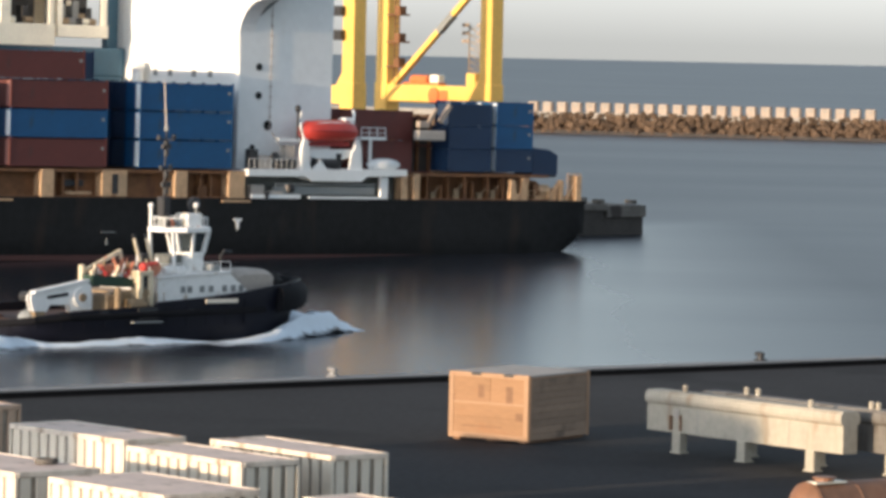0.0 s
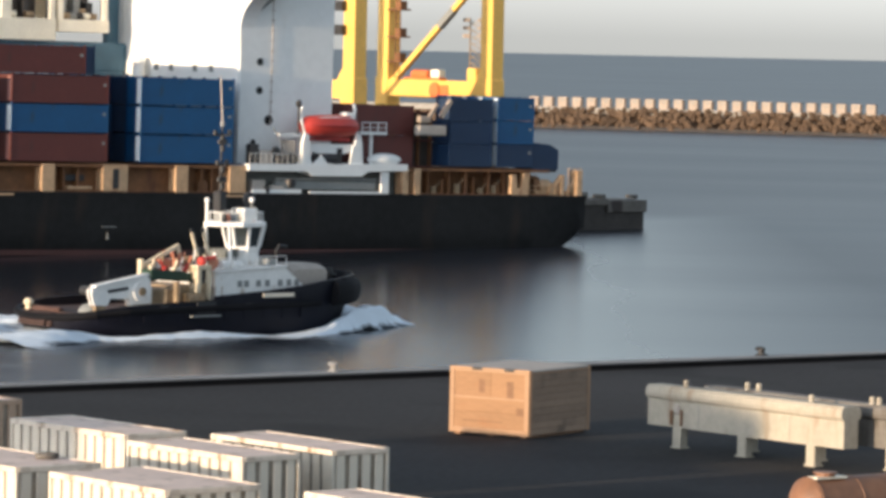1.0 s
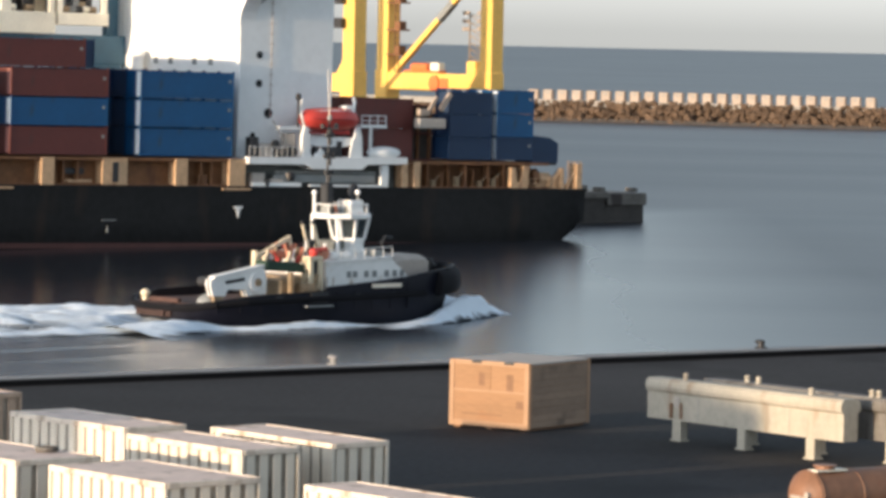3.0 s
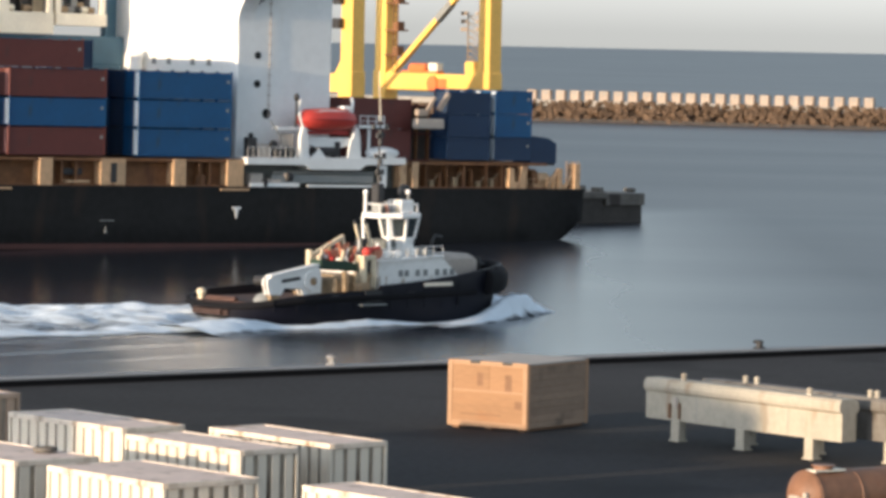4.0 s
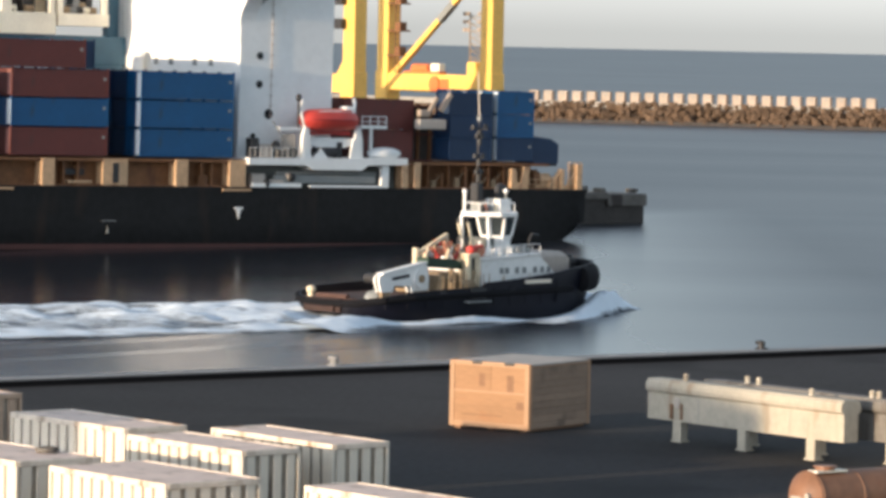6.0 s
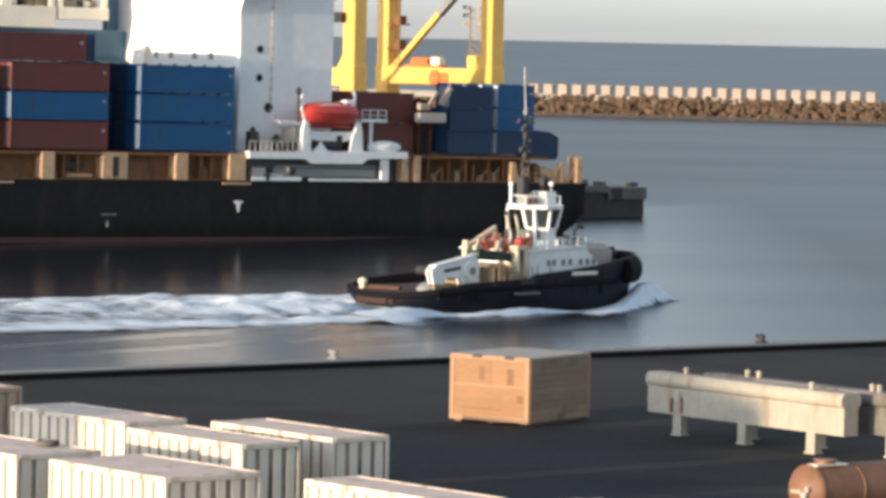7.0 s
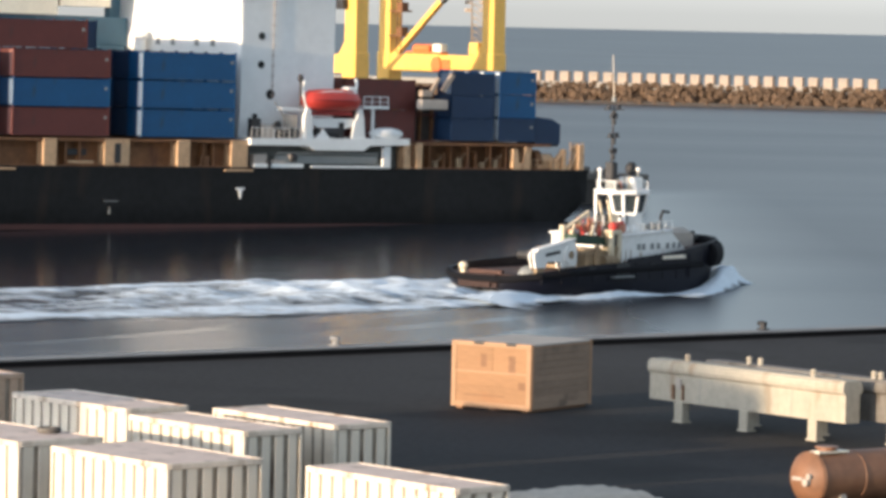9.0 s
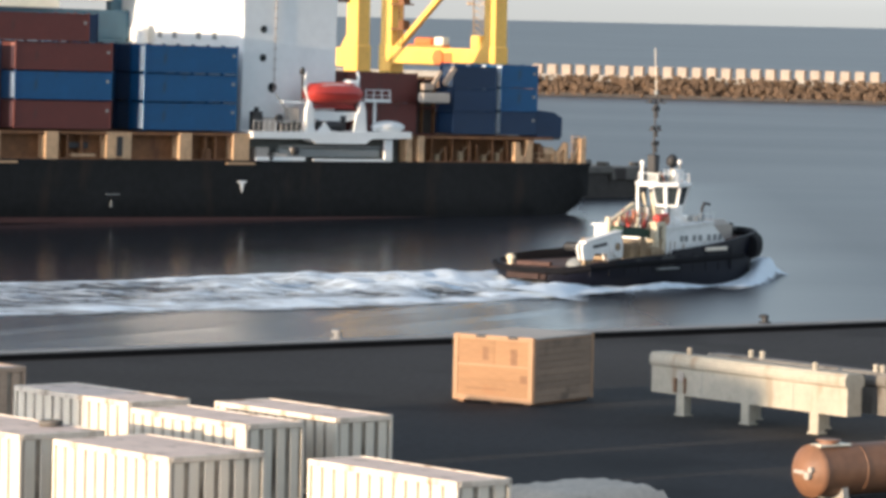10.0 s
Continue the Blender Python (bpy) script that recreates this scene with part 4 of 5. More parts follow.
def build_yard():
    build_white_box(-8.35, 132.61, 6.3, 3.7)
    build_white_box(.46, 127.51, 7.2, 2.1)
    build_white_box(-6.51, 143.42, 6.6, 2.45)
    build_white_box(-10.93, 150.57, 7.1, 2.66)
    build_white_box(-3.6, 146.3, 6.9, 2.45)
    build_white_box(-13.5, 138.5, 6.3, 3.3)
    build_white_box(-17.45, 159.5, 6.0, 2.5, 2.95, BOX_BROWN, "grey-brown storage container on the quay")
    lid = thing("old_tyre", turn(-13.5, 138.5, 2.73, 39.5) @ pose(2.55, 2.0, 0), "old grey-brown tyre lying on a container roof", "tyre")
    ring = [(math.cos(radians(i * 20)) * .32, math.sin(radians(i * 20)) * .32, .09) for i in range(19)]
    part("tread", F().sweep(ring, .09, 8), PIER, lid, smooth=True)
    # brown tank
    t = thing("storage_tank", turn(12.62, 148.9, 0, 36), "rust-brown horizontal steel tank with a domed end and pale fittings", "tank")
    r = .9
    rs = []
    for x, k in ((-.42, .05), (-.38, .35), (-.28, .62), (-.14, .85), (0, 1.0), (.06, 1.0), (.07, 1.02), (.14, 1.02), (.15, 1.0), (1.9, 1.0), (1.91, 1.02), (1.98, 1.02), (1.99, 1.0), (6, 1.0), (6.3, .6), (6.4, .05)):
        rs.append([(x, r * k * math.cos(a), 1.0 + r * k * math.sin(a)) for a in [radians(j * 11.25) for j in range(32)]])
    part("shell", F().rings(rs), TANK, t, smooth=True)
    part("manhole", F().tube((.75, -.1, 1.85), (.75, -.1, 2.02), .34, .34, 16).tube((.75, -.1, 2.02), (.75, -.1, 2.08), .42, .42, 16), TANK, t, "tan lid")
    part("valve", F().box(-.48, -.36, -.25, .3, .94, 1.06, .03).tube((-.48, -.4, .9), (-.32, -.4, .9), .14).tube((-.42, -.5, 1.1), (-.3, -.5, 1.1), .11), LID, t, "pale valve fittings")
    part("step_plate", F().box(.1, 1.5, -.45, .1, 1.86, 1.93, .02), CABIN, t)
    for x in (.9, 5.1):
        part("saddle", F().plate([(-.8, 0), (.8, 0), (.7, .55), (.35, .2), (0, .1), (-.35, .2), (-.7, .55)], "x", x, x + .25), CONCRETE, t)
    # low covered pallets by the tank
    s = thing("covered_stack", turn(2.3, 144.6, 0, 39.5) @ pose(0, 0, 0), "low stack under a dusty grey tarpaulin", "covered stack")
    rng = random.Random(5)
    nx, ny = 14, 12
    pts, fs = [], []
    for j in range(ny + 1):
        for i in range(nx + 1):
            edge = min(i, nx - i, j, ny - j)
            pts.append((i * .40, j * .32 - 2.2, (0.0, .50, .66)[min(edge, 2)] + (rng.uniform(-.05, .05) if edge else 0)))
    fs = [(j * (nx + 1) + i, j * (nx + 1) + i + 1, (j + 1) * (nx + 1) + i + 1, (j + 1) * (nx + 1) + i) for j in range(ny) for i in range(nx)]
    part("tarpaulin", F().add(pts, fs), SAND, s, smooth=True)
    part("pallets", F().box(.45, 5.1, -1.85, 1.3, 0, .45), WOOD_PATCH, s)
    for i, (x, y) in enumerate(((11.1, 131.2), (12.3, 131.7), (13.4, 132.3))):
        b = thing("bulk_bag", turn(x, y, 0, 20 + i * 9), "full white woven bulk bag on the quay", "bulk bag", "bulk bags")
        part("bag", F().box(-.52, .52, -.52, .52, 0, 1.3, .2), BOX_WHITE, b, smooth=True)
        for u, v in ((-.35, -.35), (.35, -.35), (.35, .35), (-.35, .35)):
            part("loop", F().sweep([(u - .08, v, 1.24), (u - .06, v, 1.42), (u + .06, v, 1.42), (u + .08, v, 1.24)], .03, 6), SAND, b)


# ---- the tug and its water ----
def between(x, pts):
    """Straight lines through (x, value) pairs."""
    for (a, p), (b, q) in zip(pts, pts[1:]):
        if x <= b:
            return p + (q - p) * max(0.0, (x - a) / (b - a))
    return pts[-1][1]


def half_breadth(x):
    return between(x, ((-12.3, 1.7), (-11.8, 3.1), (-10.5, 4.4), (-8.0, 5.1), (0, 5.3), (7, 5.2), (10, 4.85), (12, 4.2), (13.5, 3.2), (14.8, 1.9), (15.5, .5)))


def sheer(x):
    return between(x, ((-12.3, 1.45), (-10.5, 1.75), (-8.5, 2.05), (-5, 2.2), (-.9, 2.3), (-.7, 2.58), (3.4, 2.82), (6.6, 3.08), (9.2, 3.42), (12, 3.65), (16.2, 3.75)))


def build_tug():
    t = thing("tugboat", Matrix(), "black-hulled harbour tug with white deckhouse, wheelhouse and tall mast", "tugboat")
    xs = [-12.3, -12.0, -11.4, -10.4, -8.2, -5, -2.5, -.9, -.7, 2, 4, 7, 9, 10.5, 12, 13.0, 14.0, 14.8, 15.5]
    rs = []
    for x in xs:
        h, z = half_breadth(x), sheer(x)
        k = 1.0 if x < 6 else 1 - .028 * (x - 6)
        kx = x if x < 12 else x - (x - 12) * .35
        up = max(0.0, -x - 6.5) * .33
        ring = [(kx - .3 * (x > 14), -h * k * .8, -1.4 + up), (kx, -h * k, .2 + up * .45), (x, -h, z - .5), (x, -h, z), (x, -h + .18, z)]
        dz = max(.15, z - 1.5) if x < 8 else .7
        inner = max(h - .18, .05)
        ring += [(x, -inner, z - dz), (x, inner, z - dz), (x, inner, z), (x, h, z), (x, h, z - .5), (kx, h * k, .2 + up * .45), (kx - .3 * (x > 14), h * k * .8, -1.4 + up)]
        rs.append(ring)
    hull = part("hull", F().rings(rs), TUG_HULL, t, smooth=True)
    part("deck_sheet", F().rings([[(x, -half_breadth(x) + .3, (min(1.53, sheer(x) - .12) if x < 8 else sheer(x) - .67)), (x, half_breadth(x) - .3, (min(1.53, sheer(x) - .12) if x < 8 else sheer(x) - .67))] for x in xs[1:-1]], caps=False, closed=False), TUG_DECK, t, "red-brown working deck")
    path = [(x, -half_breadth(x) - .05, min(sheer(x) - .3, 1.62 + .012 * (x + 12))) for x in xs[1:] if x < 9.5]
    part("side_fender", F().sweep(path, .22).sweep([(x, -y, z) for x, y, z in path], .22), RUBBER, t, "black rubber side fender")
    bow = [(x, -half_breadth(x) - .1, 2.45 + .02 * (x - 9)) for x in (10.5, 12, 13.0, 14.0, 14.8)] + [(15.6, -.7, 2.6), (15.8, 0, 2.6)]
    bow += [(x, -y, z) for x, y, z in bow[-2::-1]]
    part("bow_fender", F().sweep(bow, .48, 12, 1.9), RUBBER, t, "thick black bow fender", smooth=True)
    part("upper_bow_fender", F().sweep([(x - .3, y * .95, z + .78) for x, y, z in bow[1:-1]], .38, 10), RUBBER, t, smooth=True)
    skirt = [-12.3, -12.15, -11.95, -11.8]
    rows = []
    for x in skirt:
        up, h = max(0.0, -x - 6.5) * .33, half_breadth(x)
        rows.append([(x - .04, -h - .05, .2 + up * .45), (x - .06, -h - .06, 1.0), (x - .06, -h - .06, sheer(x) - .05)])
    part("stern_skirt", F().rings(rows, caps=False, closed=False), RUBBER, t, "black rubber skirt at the stern", smooth=True)
    part("transom_plate", F().box(-12.42, -12.3, -1.75, 1.75, .55, 1.4, .05), TUG_RUST, t)
    part("stern_fender", F().sweep([(-10.5, -4.5, 1.5), (-11.7, -3.3, 1.3), (-12.4, -1.6, 1.2), (-12.5, 0, 1.18), (-12.4, 1.6, 1.2), (-11.7, 3.3, 1.3), (-10.5, 4.5, 1.5)], .25, 8), RUBBER, t, "black stern fender", smooth=True)
    part("stern_plate", F().plate([(-12.65, .6), (-12.55, 1.1), (-12.0, 1.45), (-11.3, 1.55), (-11.3, 1.2), (-12.2, .55)], "y", -1.2, 1.8), TUG_RUST, t, "sloping rusty stern roller plate")
    part("rust_patch", F().box(-11.4, -9.6, -2.6, 2.6, 1.3, 1.56, .05), TUG_RUST, t, "rust-brown after deck")
    part("stern_bollard", F().tube((-11.3, 2.4, 1.5), (-11.3, 2.4, 1.95), .24).ball((-11.3, 2.4, 2.0), .36, .36, .3), TUG_CREAM, t, "pale stern bollard", smooth=True)
    part("stern_roller", F().tube((-11.3, -1.4, 1.62), (-11.3, 1.7, 1.62), .22), TUG_DECK, t)
    part("hose_coil", F().ball((-9.6, -2.6, 1.5), 1.0, .8, .7, low=0), GREY, t, "grey covered hose coil", smooth=True)
    part("name_bar", F().box(3.5, 6.35, -5.36, -5.2, 2.4, 2.68, .02), BOX_WHITE, t, "plain white bars of a painted name")
    # white tow winch: solid side frames with feet, a long slot and a hub
    w = part("tow_winch", F().tube((-6.2, -3.4, 2.9), (-6.2, -1.6, 2.9), .75, n=16).tube((-9.6, -3.4, 3.0), (-9.6, -1.6, 3.0), .35, n=12), DARK, t, "towing winch between white slanting frames", smooth=True)
    side = [(-10.35, 2.85), (-10.3, 3.2), (-9.9, 3.42), (-5.8, 4.12), (-5.3, 3.85), (-5.1, 3.0), (-5.15, 2.1), (-6.9, 1.95), (-7.1, 2.45), (-8.7, 2.5), (-9.0, 2.02), (-10.1, 2.05)]
    for y in (-3.6, -3.2):
        part("winch_frame", F().plate(side, "y", y, y + .16), TUG_WHITE, w)
        part("frame_slot", F().bar((-8.95, y - .01, 3.0), (-7.2, y - .01, 3.2), .06, .24), DARK, w)
        part("winch_hub", F().tube((-6.1, y - .2, 2.95), (-6.1, y + .1, 2.95), .7, n=18), TUG_WHITE, w)
        part("winch_boss", F().tube((-6.1, y - .28, 2.95), (-6.1, y - .1, 2.95), .3, n=12), TUG_TAN, w)
        part("winch_rail", F().bar((-10.1, y - .05, 3.38), (-5.5, y - .05, 4.12), .26, .16), TUG_WHITE, w)
        part("winch_foot", F().box(-10.0, -9.1, y, y + .3, 1.5, 2.1, .04), TUG_TAN, w)
        part("winch_foot", F().box(-6.8, -5.2, y, y + .3, 1.5, 2.1, .04), TUG_TAN, w)
    # tan machinery, green awning, boom
    part("deck_machinery", F().box(-4.2, -2.8, -3.9, -1, 1.6, 3.1, .15).tube((-2.5, -4.0, 2.3), (-1.0, -4.0, 2.3), .5).tube((-3.4, -4.2, 1.7), (-3.4, -4.2, 3.6), .22).box(-2.4, .6, -3.2, 2.5, 1.6, 3.2, .1).tube((-1.2, -3.6, 1.7), (-.6, -3.8, 3.4), .3), TUG_TAN, t, "tan deck machinery and pipes")
    part("awning", F().plate([(-5.0, 3.72), (-.9, 3.45), (-.9, 3.95), (-2.4, 4.3), (-5.1, 4.45)], "y", -3.5, -2.3), GREEN, t, "dark green awning")
    boom = part("deck_boom", F().bar((-4.6, -1.8, 4.6), (-1.4, -1.8, 6.0), .26).bar((-4.4, -1.8, 4.75), (-1.8, -1.8, 5.1), .16).bar((-1.5, -1.8, 5.95), (-1.1, -1.8, 4.7), .2), TUG_CREAM, t, "cream slanting crane boom")
    part("boom_base", F().box(-3.6, -2.3, -2.3, -1.4, 4.3, 5.1, .15), BOOM_RED, boom)
    part("boom_post", F().tube((-1.3, -1.8, 4.2), (-1.3, -1.8, 5.5), .15), BOOM_RED, boom)
    part("boom_head", F().tube((-4.9, -2.0, 3.9), (-4.9, -2.0, 5.1), .24), TUG_CREAM, boom)
    part("boom_gear", F().box(-.6, .2, -2.4, -1.2, 4.4, 5.2, .1), TUG_TAN, boom)
    # exhaust casing
    y = -4.1
    e = part("exhaust_casing", F().box(-1.5, -1.05, y, y + .9, 1.7, 4.6, .08).box(-.6, -.15, y, y + .9, 1.7, 4.6, .08).box(-1.5, -.15, y + .3, y + .9, 1.7, 4.6).box(-1.5, -.15, y, y + .9, 4.35, 4.7, .08).box(-1.5, -.15, y, y + .9, 1.7, 2.1, .08), TUG_CREAM, t, "cream exhaust casing")
    part("slot", F().box(-1.05, -.6, y + .2, y + .3, 2.1, 4.35), DARK, e)
    part("monitor", F().ball((-.75, y + .45, 4.95), .36, .36, .34).tube((-.7, y + .4, 5.1), (.3, y + .3, 5.2), .16), RED, e, "red fire monitor")
    part("monitor_shield", F().tube((.15, y + .2, 4.85), (.15, y + .4, 4.85), .42, n=14), BOOM_RED, e, "faded red round shield")
    # deckhouse
    d = part("deckhouse", F().plate([(.7, 1.7), (9.2, 2.2), (8.8, 3.0), (7.0, 4.42), (.7, 4.15)], "y", -3.4, 3.4), TUG_WHITE, t, "white deckhouse")
    part("roof_edge", F().plate([(.5, 4.1), (7.1, 4.4), (7.1, 4.52), (.5, 4.22)], "y", -3.55, 3.55), TUG_WHITE, d)
    for x in (2.7, 3.3, 4.4, 5.2, 6.4, 7.2, 7.9):
        part("deckhouse_window", F().box(x, x + .42, -3.45, -3.38, 3.05, 3.5, .04), GREY, d, "small grey window")
    r = F()
    for i in range(8):
        r.tube((.8 + i * .9, -3.45, 4.2), (.8 + i * .9, -3.45, 5.1), .03, n=5)
    r.tube((.8, -3.45, 5.1), (7.1, -3.45, 5.2), .03, n=5)
    part("deckhouse_rail", r, TUG_WHITE, d)
    part("davit", F().sweep([(7.0, -2.4, 4.3), (7.0, -2.4, 5.5), (7.3, -2.4, 5.9), (8.0, -2.4, 5.8)], .12), DARK, d, "dark hooked davit")
    part("deck_locker", F().box(6.0, 6.8, -2.8, -1.6, 4.4, 4.95, .08), GREY, d)
    # wheelhouse: a slim octagon with leaning windows under a wide roof that overhangs aft
    def octo(rx, ry, z, cx=5.9):
        return [(cx + rx * math.cos(radians(22.5 + 45 * i)), ry * math.sin(radians(22.5 + 45 * i)), z) for i in range(8)]
    wh = part("wheelhouse", F().rings([octo(1.2, 1.2, 4.2), octo(1.15, 1.15, 5.3), octo(1.25, 1.25, 5.6), octo(1.22, 1.22, 5.75)]), TUG_WHITE, t, "white wheelhouse with raked windows")
    part("wheelhouse_glass", F().rings([octo(1.16, 1.16, 5.72), octo(1.52, 1.52, 7.2)]), TUG_GLASS, wh, "dark raked windows")
    a, b = octo(1.2, 1.2, 5.7), octo(1.58, 1.58, 7.25)
    for i in range(8):
        part("window_post", F().bar(a[i], b[i], .18), TUG_WHITE, wh)
    part("roof", F().rings([octo(2.2, 2.1, 7.18, 5.1), octo(2.35, 2.25, 7.24, 5.1), octo(2.35, 2.25, 7.5, 5.1), octo(2.0, 1.9, 7.58, 5.1)]), TUG_WHITE, wh)
    for y in (-1.7, 1.7):
        part("roof_stay", F().bar((3.7, y * .8, 4.3), (3.5, y * .8, 7.2), .18), TUG_WHITE, wh)
    # added dark box for the open shaded space under the roof overhang
    part("chart_locker", F().box(3.6, 4.7, -1.0, 1.0, 4.3, 5.6, .08), GALLERY, wh)
    part("roof_gear", F().box(4.9, 6.3, -1.2, .3, 7.55, 8.5, .1), TUG_WHITE, wh, "white roof locker")
    part("lamp_post", F().tube((3.0, .6, 7.5), (3.0, .6, 8.9), .12), TUG_WHITE, wh)
    part("lamp_post", F().tube((5.8, -1.0, 8.4), (5.8, -1.0, 8.95), .08), GREY, wh)
    part("mast_foot", F().box(3.5, 4.3, -.6, .6, 7.5, 8.3, .1), GREY, wh)
    part("search_light", F().ball((3.0, .6, 9.05), .2, .2, .2), TUG_WHITE, wh, smooth=True)
    part("search_light", F().ball((5.8, -1.0, 9.1), .2, .2, .2), TUG_WHITE, wh, smooth=True)
    part("radar_dome", F().ball((6.6, .3, 9.1), .48, .48, .55), DARK, wh, "black radar dome", smooth=True)
    part("dome_post", F().tube((6.6, .3, 7.5), (6.6, .3, 8.8), .09), DARK, wh)
    rr = F()
    for i in range(8):
        p = octo(2.1, 2.0, 7.55, 5.1)[i]
        q = octo(2.1, 2.0, 7.55, 5.1)[(i + 1) % 8]
        rr.tube(p, (p[0], p[1], 8.2), .04, n=5).tube((p[0], p[1], 8.2), (q[0], q[1], 8.2), .035, n=5)
    part("roof_rail", rr, TUG_WHITE, wh)
    for x in (.45, 1.5):
        part("funnel", F().bar((x, -2.0, 4.3), (x - .85, -2.0, 6.9), .16, .18), TUG_CREAM, t, "slanting cream exhaust pipe")
        part("funnel_top", F().bar((x - .85, -2.0, 6.9), (x - .93, -2.0, 7.15), .18, .2), DARK, t)
    m = part("mast", F().tube((3.6, 0, 7.5), (3.8, 0, 14.4), .1, .06, 8).box(3.3, 4.0, -.4, .4, 8.3, 9.7, .1), DARK, t, "dark signal mast")
    for z, h in ((13.75, .95), (13.1, .35), (11.6, .6), (10.4, .35)):
        part("cross_arm", F().tube((3.8, -h, z), (3.8, h, z), .06, n=6).tube((3.8 - h * .8, 0, z), (3.8 + h * .8, 0, z), .06, n=6), DARK, m)
        part("mast_lamp", F().tube((3.8, -.02, z - .55), (3.8, -.02, z - .1), .18, n=8), DARK, m)
        part("side_lamp", F().tube((3.8 + h * .7, 0, z), (3.8 + h * .7, 0, z + .35), .17, n=8), DARK, m)
        part("side_lamp", F().tube((3.8 - h * .7, 0, z), (3.8 - h * .7, 0, z + .3), .15, n=8), DARK, m)
    part("masthead_lamp", F().tube((3.8, 0, 14.35), (3.8, 0, 14.7), .16, n=8), GREY, m)
    part("whip_aerial", F().tube((3.8, 0, 14.4), (3.55, 0, 18.0), .045, .03, 6), BOX_WHITE, m, "thin white whip aerial")
    for x, y in ((2.3, -2.4), (3.1, -2.7), (6.5, -1.2)):
        part("raft_canister", F().tube((x - .35, y, 4.62), (x + .35, y, 4.62), .3, n=12), TUG_WHITE, t, "white raft canister", smooth=True)
    for x, z, m_ in ((-3.3, 4.3, DARK), (-2.2, 4.45, RED_DARK), (-1.0, 4.5, BOOM_RED), (.2, 4.6, DARK), (1.0, 5.2, DARK)):
        part("deck_clutter", F().box(x - .3, x + .3, -1.5, -.8, z - .1, z + .55, .06).tube((x, -1.7, z), (x + .25, -1.7, z + 1.0), .07, n=6), m_, t)
    rng = random.Random(11)
    for i in range(28):
        x, z = -4.3 + i * .22, 4.2 + .55 * rng.random()
        y = -3.2 + 1.4 * rng.random()
        part("deck_gear", F().tube((x, y, z), (x + rng.uniform(-.4, .4), y, z + rng.uniform(.4, 1.1)), rng.uniform(.05, .12), n=6).box(x - .14, x + .16, y - .15, y + .15, z - .1, z + rng.uniform(.1, .4), .03), (TUG_CREAM, DARK, BOOM_RED, TUG_WHITE, RED_DARK, TUG_TAN, BOOM_RED)[i % 7], t)
    for i in range(7):
        x, y = 3.4 + i * .5, rng.uniform(-1.8, -.6)
        part("roof_fitting", F().tube((x, y, 7.45), (x, y, 7.9 + .8 * rng.random()), .06, n=6).box(x - .16, x + .16, y - .12, y + .12, 7.5, 7.75 + .3 * rng.random(), .03), (DARK, BOOM_RED, GREY, TUG_CREAM)[i % 4], wh)
    for i in range(9):
        x = -4.6 + i * .62
        part("stanchion", F().tube((x, -4.55, 2.1), (x, -4.55, 3.2), .035, n=5), TUG_TAN, t)
    for i in range(11):
        x = -10.4 + i * 1.75
        part("hull_rib", F().box(x - .06, x + .06, -half_breadth(x) - .035, -half_breadth(x) + .06, .9, sheer(x) - .4), TUG_HULL, t)
    for x in (-8.6, -5.2, 2.2, 5.6):
        part("freeing_port", F().box(x - .35, x + .35, -half_breadth(x) - .02, -half_breadth(x) + .12, 1.9, 2.05), DARK, t)
    part("gate_notch", F().box(-2.4, -.75, -5.34, -5.2, 1.45, 2.22), DARK, t, "dark bulwark gate")
    part("step_board", F().box(-3.1, -.6, -5.75, -5.3, 1.2, 1.3), GREY, t)
    for x in (-1.5, 3.5, 8.0):
        part("deck_hose", F().sweep([(x, -4.4, 2.0), (x + .5, -4.3, 2.35), (x + 1.0, -4.4, 2.1), (x + 1.5, -4.3, 2.3)], .09, 6), DARK, t)
    part("windlass", F().rings([[(x, -1.7 * k, 2.9), (x, -1.75 * k, 4.1 * q), (x, -1.1 * k, 4.45 * q), (x, 1.1 * k, 4.45 * q), (x, 1.75 * k, 4.1 * q), (x, 1.7 * k, 2.9)] for x, k, q in ((9.3, .95, .97), (9.7, 1, 1), (11.9, 1, 1), (12.6, .85, .95))]), LID, t, "pale grey covered bow windlass")
    part("bow_bitts", F().tube((13.6, -.6, 3.0), (13.6, -.6, 4.1), .22).tube((13.6, .6, 3.0), (13.6, .6, 4.1), .22).box(13.3, 13.9, -1, 1, 3.5, 3.7), DARK, t)
    return t


def froth(ob, values):
    at = ob.data.attributes.new("froth", "FLOAT", "POINT")
    at.data.foreach_set("value", values)


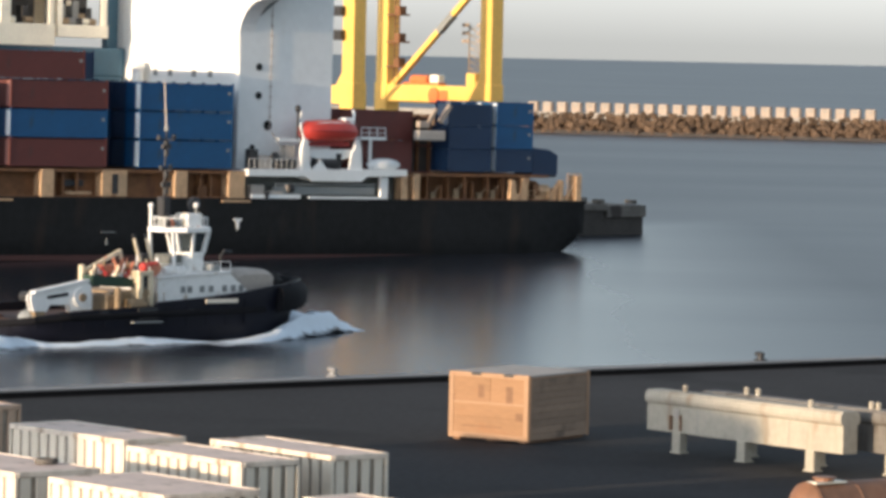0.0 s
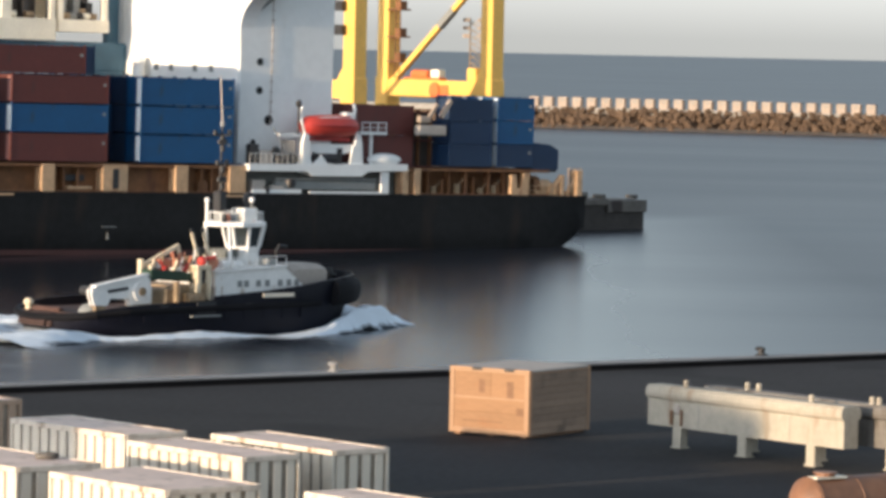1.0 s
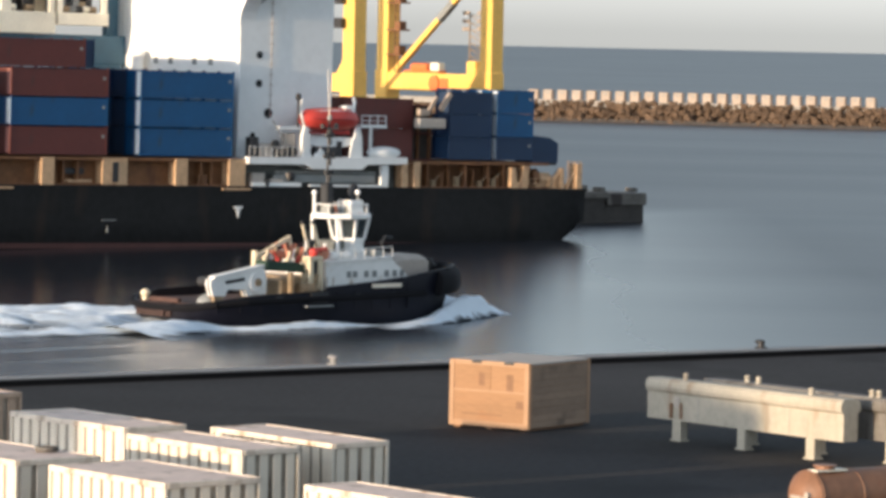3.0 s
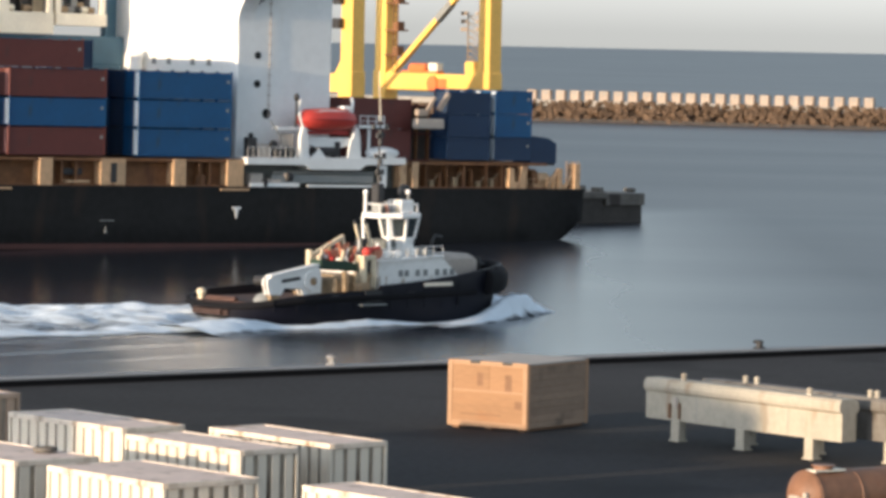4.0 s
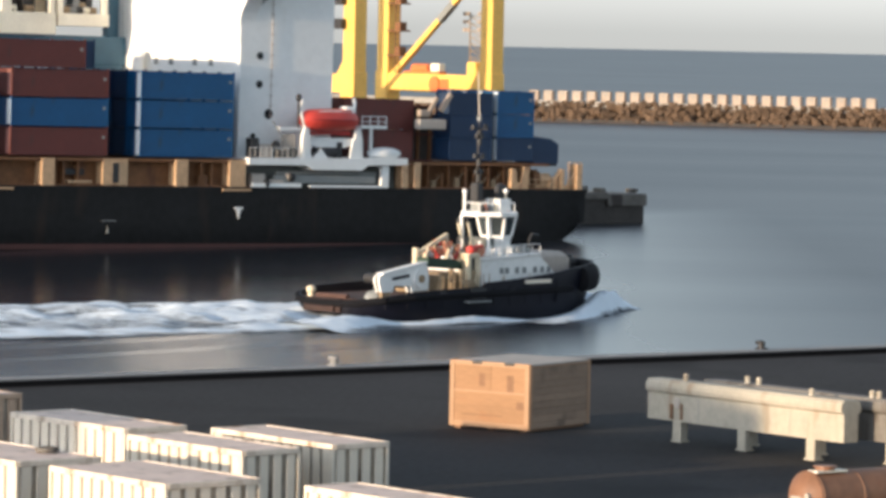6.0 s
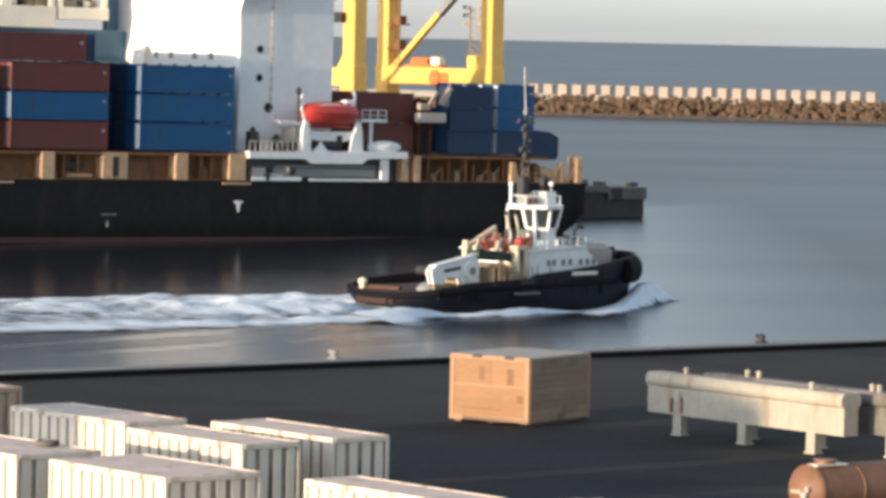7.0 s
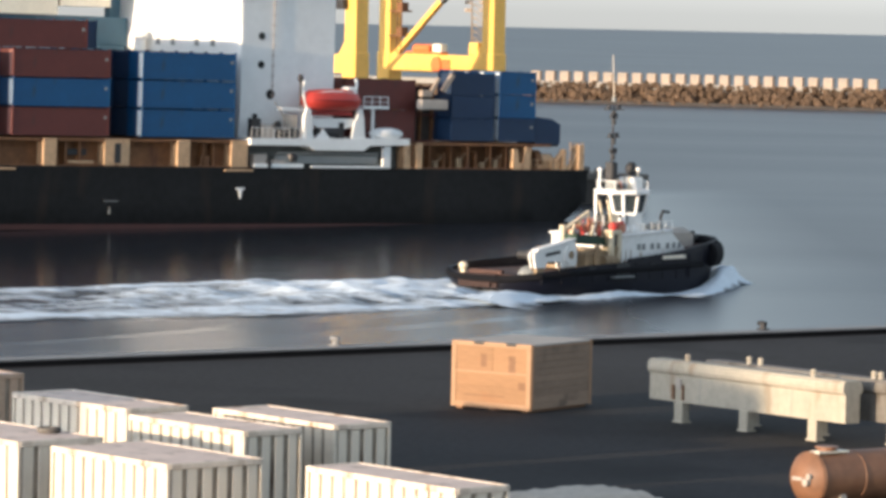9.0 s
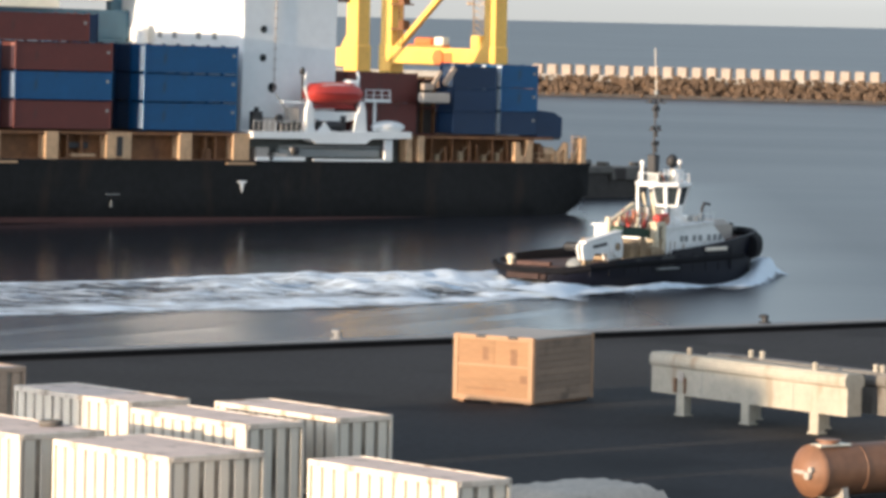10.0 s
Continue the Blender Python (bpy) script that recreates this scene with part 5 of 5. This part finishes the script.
def build_bow_wave():
    """The white wave pushed up round the tug's bow and along its sides."""
    b = thing("bow_wave", Matrix(), "white foaming bow wave round the tug", "wave", kind="stuff")
    nx, ny = 190, 130
    vs, fs, fr, keep = [], [], [], []
    spread = ((-20, 16.0), (4, 8.2), (7, 6.8), (10.8, 5.2), (14, 3.6), (16, 2.5), (18.5, 1.3), (20, .7), (22, .15), (24, .1))
    bow_top = ((1, 0), (4, .1), (6.5, .22), (9, .55), (11, 1.1), (13, 1.45), (16, 1.65), (17.4, 1.55), (19.3, .95), (20.8, .35), (22.1, 0))
    side_top = ((-19, .55), (-16, .8), (-13, .85), (-11.6, .7), (-10.4, .38), (-9.4, .3), (-6.3, .42), (-2.5, .58), (.9, .3), (3.5, .1), (5, 0))
    for i in range(nx + 1):
        x = -19 + 43 * i / nx
        side = half_breadth(max(-12.3, min(x, 15.5))) if -12.3 <= x <= 15.5 else (.1 if x > 0 else 3.4)
        side = max(side, 3.4) if x < -10 else side
        for j in range(ny + 1):
            y = -11 + 22 * j / ny
            a = abs(y)
            n1 = noise.noise((x * .7, y * .9, 3.0)) * .5 + .5
            d = a - between(x, spread)
            wide = .75 if d > 0 else 1.0 + max(0.0, between(x, spread) - side) * .8
            e1 = math.exp(-(d / wide) ** 2) if x > 1 else 0.0
            d = a - side - .45
            wide = .55 if x > -10 else .55 + (-10 - x) * .35
            e2 = math.exp(-(d / wide) ** 2)
            h1, h2 = between(x, bow_top) * e1, between(x, side_top) * e2
            vs.append((x, y, max(h1, h2) * (.82 + .36 * n1) - .03))
            fr.append(.05 + .95 * max(e1 * min(1, between(x, bow_top) * 3.0), e2 * min(1, between(x, side_top) * 4.0)))
            keep.append(h1 > .03 or h2 > .03)
    for i in range(nx):
        for j in range(ny):
            q = (i * (ny + 1) + j, (i + 1) * (ny + 1) + j, (i + 1) * (ny + 1) + j + 1, i * (ny + 1) + j + 1)
            if any(keep[k] for k in q):
                fs.append(q)
    ob = part("crest", F().add(vs, fs), BOW_FOAM, b, smooth=True)
    froth(ob, fr)
    return b


def build_wake():
    """The churned trail behind the tug; x runs back from its stern."""
    w = thing("wake", Matrix(), "broad trail of churned white foam behind the tug", "wake", kind="stuff")
    nx, ny = 260, 60
    vs, fs, fr = [], [], []
    for i in range(nx + 1):
        u = i / nx
        x = -112 * u + 4
        half = 8.0 + 9.0 * min(1, u * 6.0) ** .65
        for j in range(ny + 1):
            v = -1 + 2 * j / ny
            y = v * half + .5 - 1.2 * min(1, u * 3) + 1.5 * noise.noise((x * .05, 0, 8))
            n1 = noise.fractal((x * .16, y * .3, 2.0), 1.0, 2.0, 4)
            n2 = noise.noise((x * .04, v * 2.2, 5.0))
            hump = (1 - v * v)
            lead = min(1.0, .7 + u * 14)
            boil = math.exp(-((u - .14) / .13) ** 2)
            h = (.4 + .5 * n1 + .25 * n2) * hump * (.4 + .75 * math.exp(-u * 3.0)) * lead + boil * hump * (.2 + .35 * n1)
            vs.append((x, y, h + .02))
            edge = .42 * math.exp(-((abs(v) - .78) / .13) ** 2)
            fr.append((.50 * hump ** .5 + edge * .7 + .14 * n2) * (1 - .55 * u) + .15 * math.exp(-u * 7) + .15 * n1 - max(0, abs(v) - .9) * 5)
    for i in range(nx):
        for j in range(ny):
            fs.append((i * (ny + 1) + j, (i + 1) * (ny + 1) + j, (i + 1) * (ny + 1) + j + 1, i * (ny + 1) + j + 1))
    ob = part("foam_trail", F().add(vs, fs), FOAM, w, smooth=True)
    froth(ob, fr)
    return w


def build_ripples():
    """Low glassy waves that run off from the wake towards the quay."""
    w = thing("wake_ripples", Matrix(), "low smooth ripples spreading from the wake", "waves", kind="stuff")
    nx, ny = 220, 70
    vs, fs = [], []
    for i in range(nx + 1):
        x = -108 * i / nx
        for j in range(ny + 1):
            v = j / ny
            y = -3 - v * 38
            d = -y - 6 + .42 * x
            fade = math.sin(math.pi * v) ** 1.0 * min(1, i / 30) * min(1, (nx - i) / 30)
            h = .085 * math.sin(d * .75 + 1.4 * noise.noise((x * .05, y * .08, 1.0))) * (.5 + .7 * noise.noise((x * .03, y * .05, 6.0)) + .3)
            vs.append((x, y, h * fade - .05 + .055 * fade))
    for i in range(nx):
        for j in range(ny):
            fs.append((i * (ny + 1) + j, (i + 1) * (ny + 1) + j, (i + 1) * (ny + 1) + j + 1, i * (ny + 1) + j + 1))
    part("ripple_sheet", F().add(vs, fs), SEA, w, smooth=True)
    return w


build_water()
build_quay()
build_pier()
build_breakwater()
build_harbour_office()
build_ship()
build_cargo()
build_deck_crane()
build_lifeboat()
build_gantry()
build_bollards()
build_crate()
build_beam_rack()
build_yard()
tug = build_tug()
bow_wave = build_bow_wave()
wake = build_wake()
ripples = build_ripples()


def motions():
    """The tug steams past to the right and bears away; its bow wave and wake go with it."""
    rows = ((0, -23.01, 311.29, 41.0), (0.5, -21.06, 312.31, 41.4), (1, -19.11, 313.42, 41.6), (1.5, -17.15, 314.68, 41.9),
            (2, -15.27, 316.10, 42.3), (2.5, -13.35, 317.66, 42.9), (4, -7.51, 322.57, 44.2), (4.5, -5.62, 324.20, 44.8),
            (5, -3.77, 325.83, 45.3), (5.5, -1.95, 327.48, 45.9), (7, 3.52, 332.57, 47.7), (7.5, 5.29, 334.27, 48.4),
            (8, 7.07, 335.96, 49.0), (8.5, 8.87, 337.61, 49.8), (9, 10.59, 339.24, 50.6), (9.5, 12.28, 340.85, 51.2),
            (10, 13.97, 342.48, 51.8))
    near = 0.986
    walk(tug, [(t, turn(x * near, y * near, WATER + 0.3, a)) for t, x, y, a in rows])
    walk(bow_wave, [(t, turn(x * near, y * near, WATER, a)) for t, x, y, a in rows])
    trail = []
    for t, x, y, a in rows:
        sx, sy = x - 11.5 * math.cos(radians(a)), y - 11.5 * math.sin(radians(a))
        trail.append((t, turn(sx, sy + 0.25 * (10 - t), WATER, 20.5 + 0.5 * t + 0.1 * t * t)))
    walk(wake, trail)
    walk(ripples, trail)


motions()
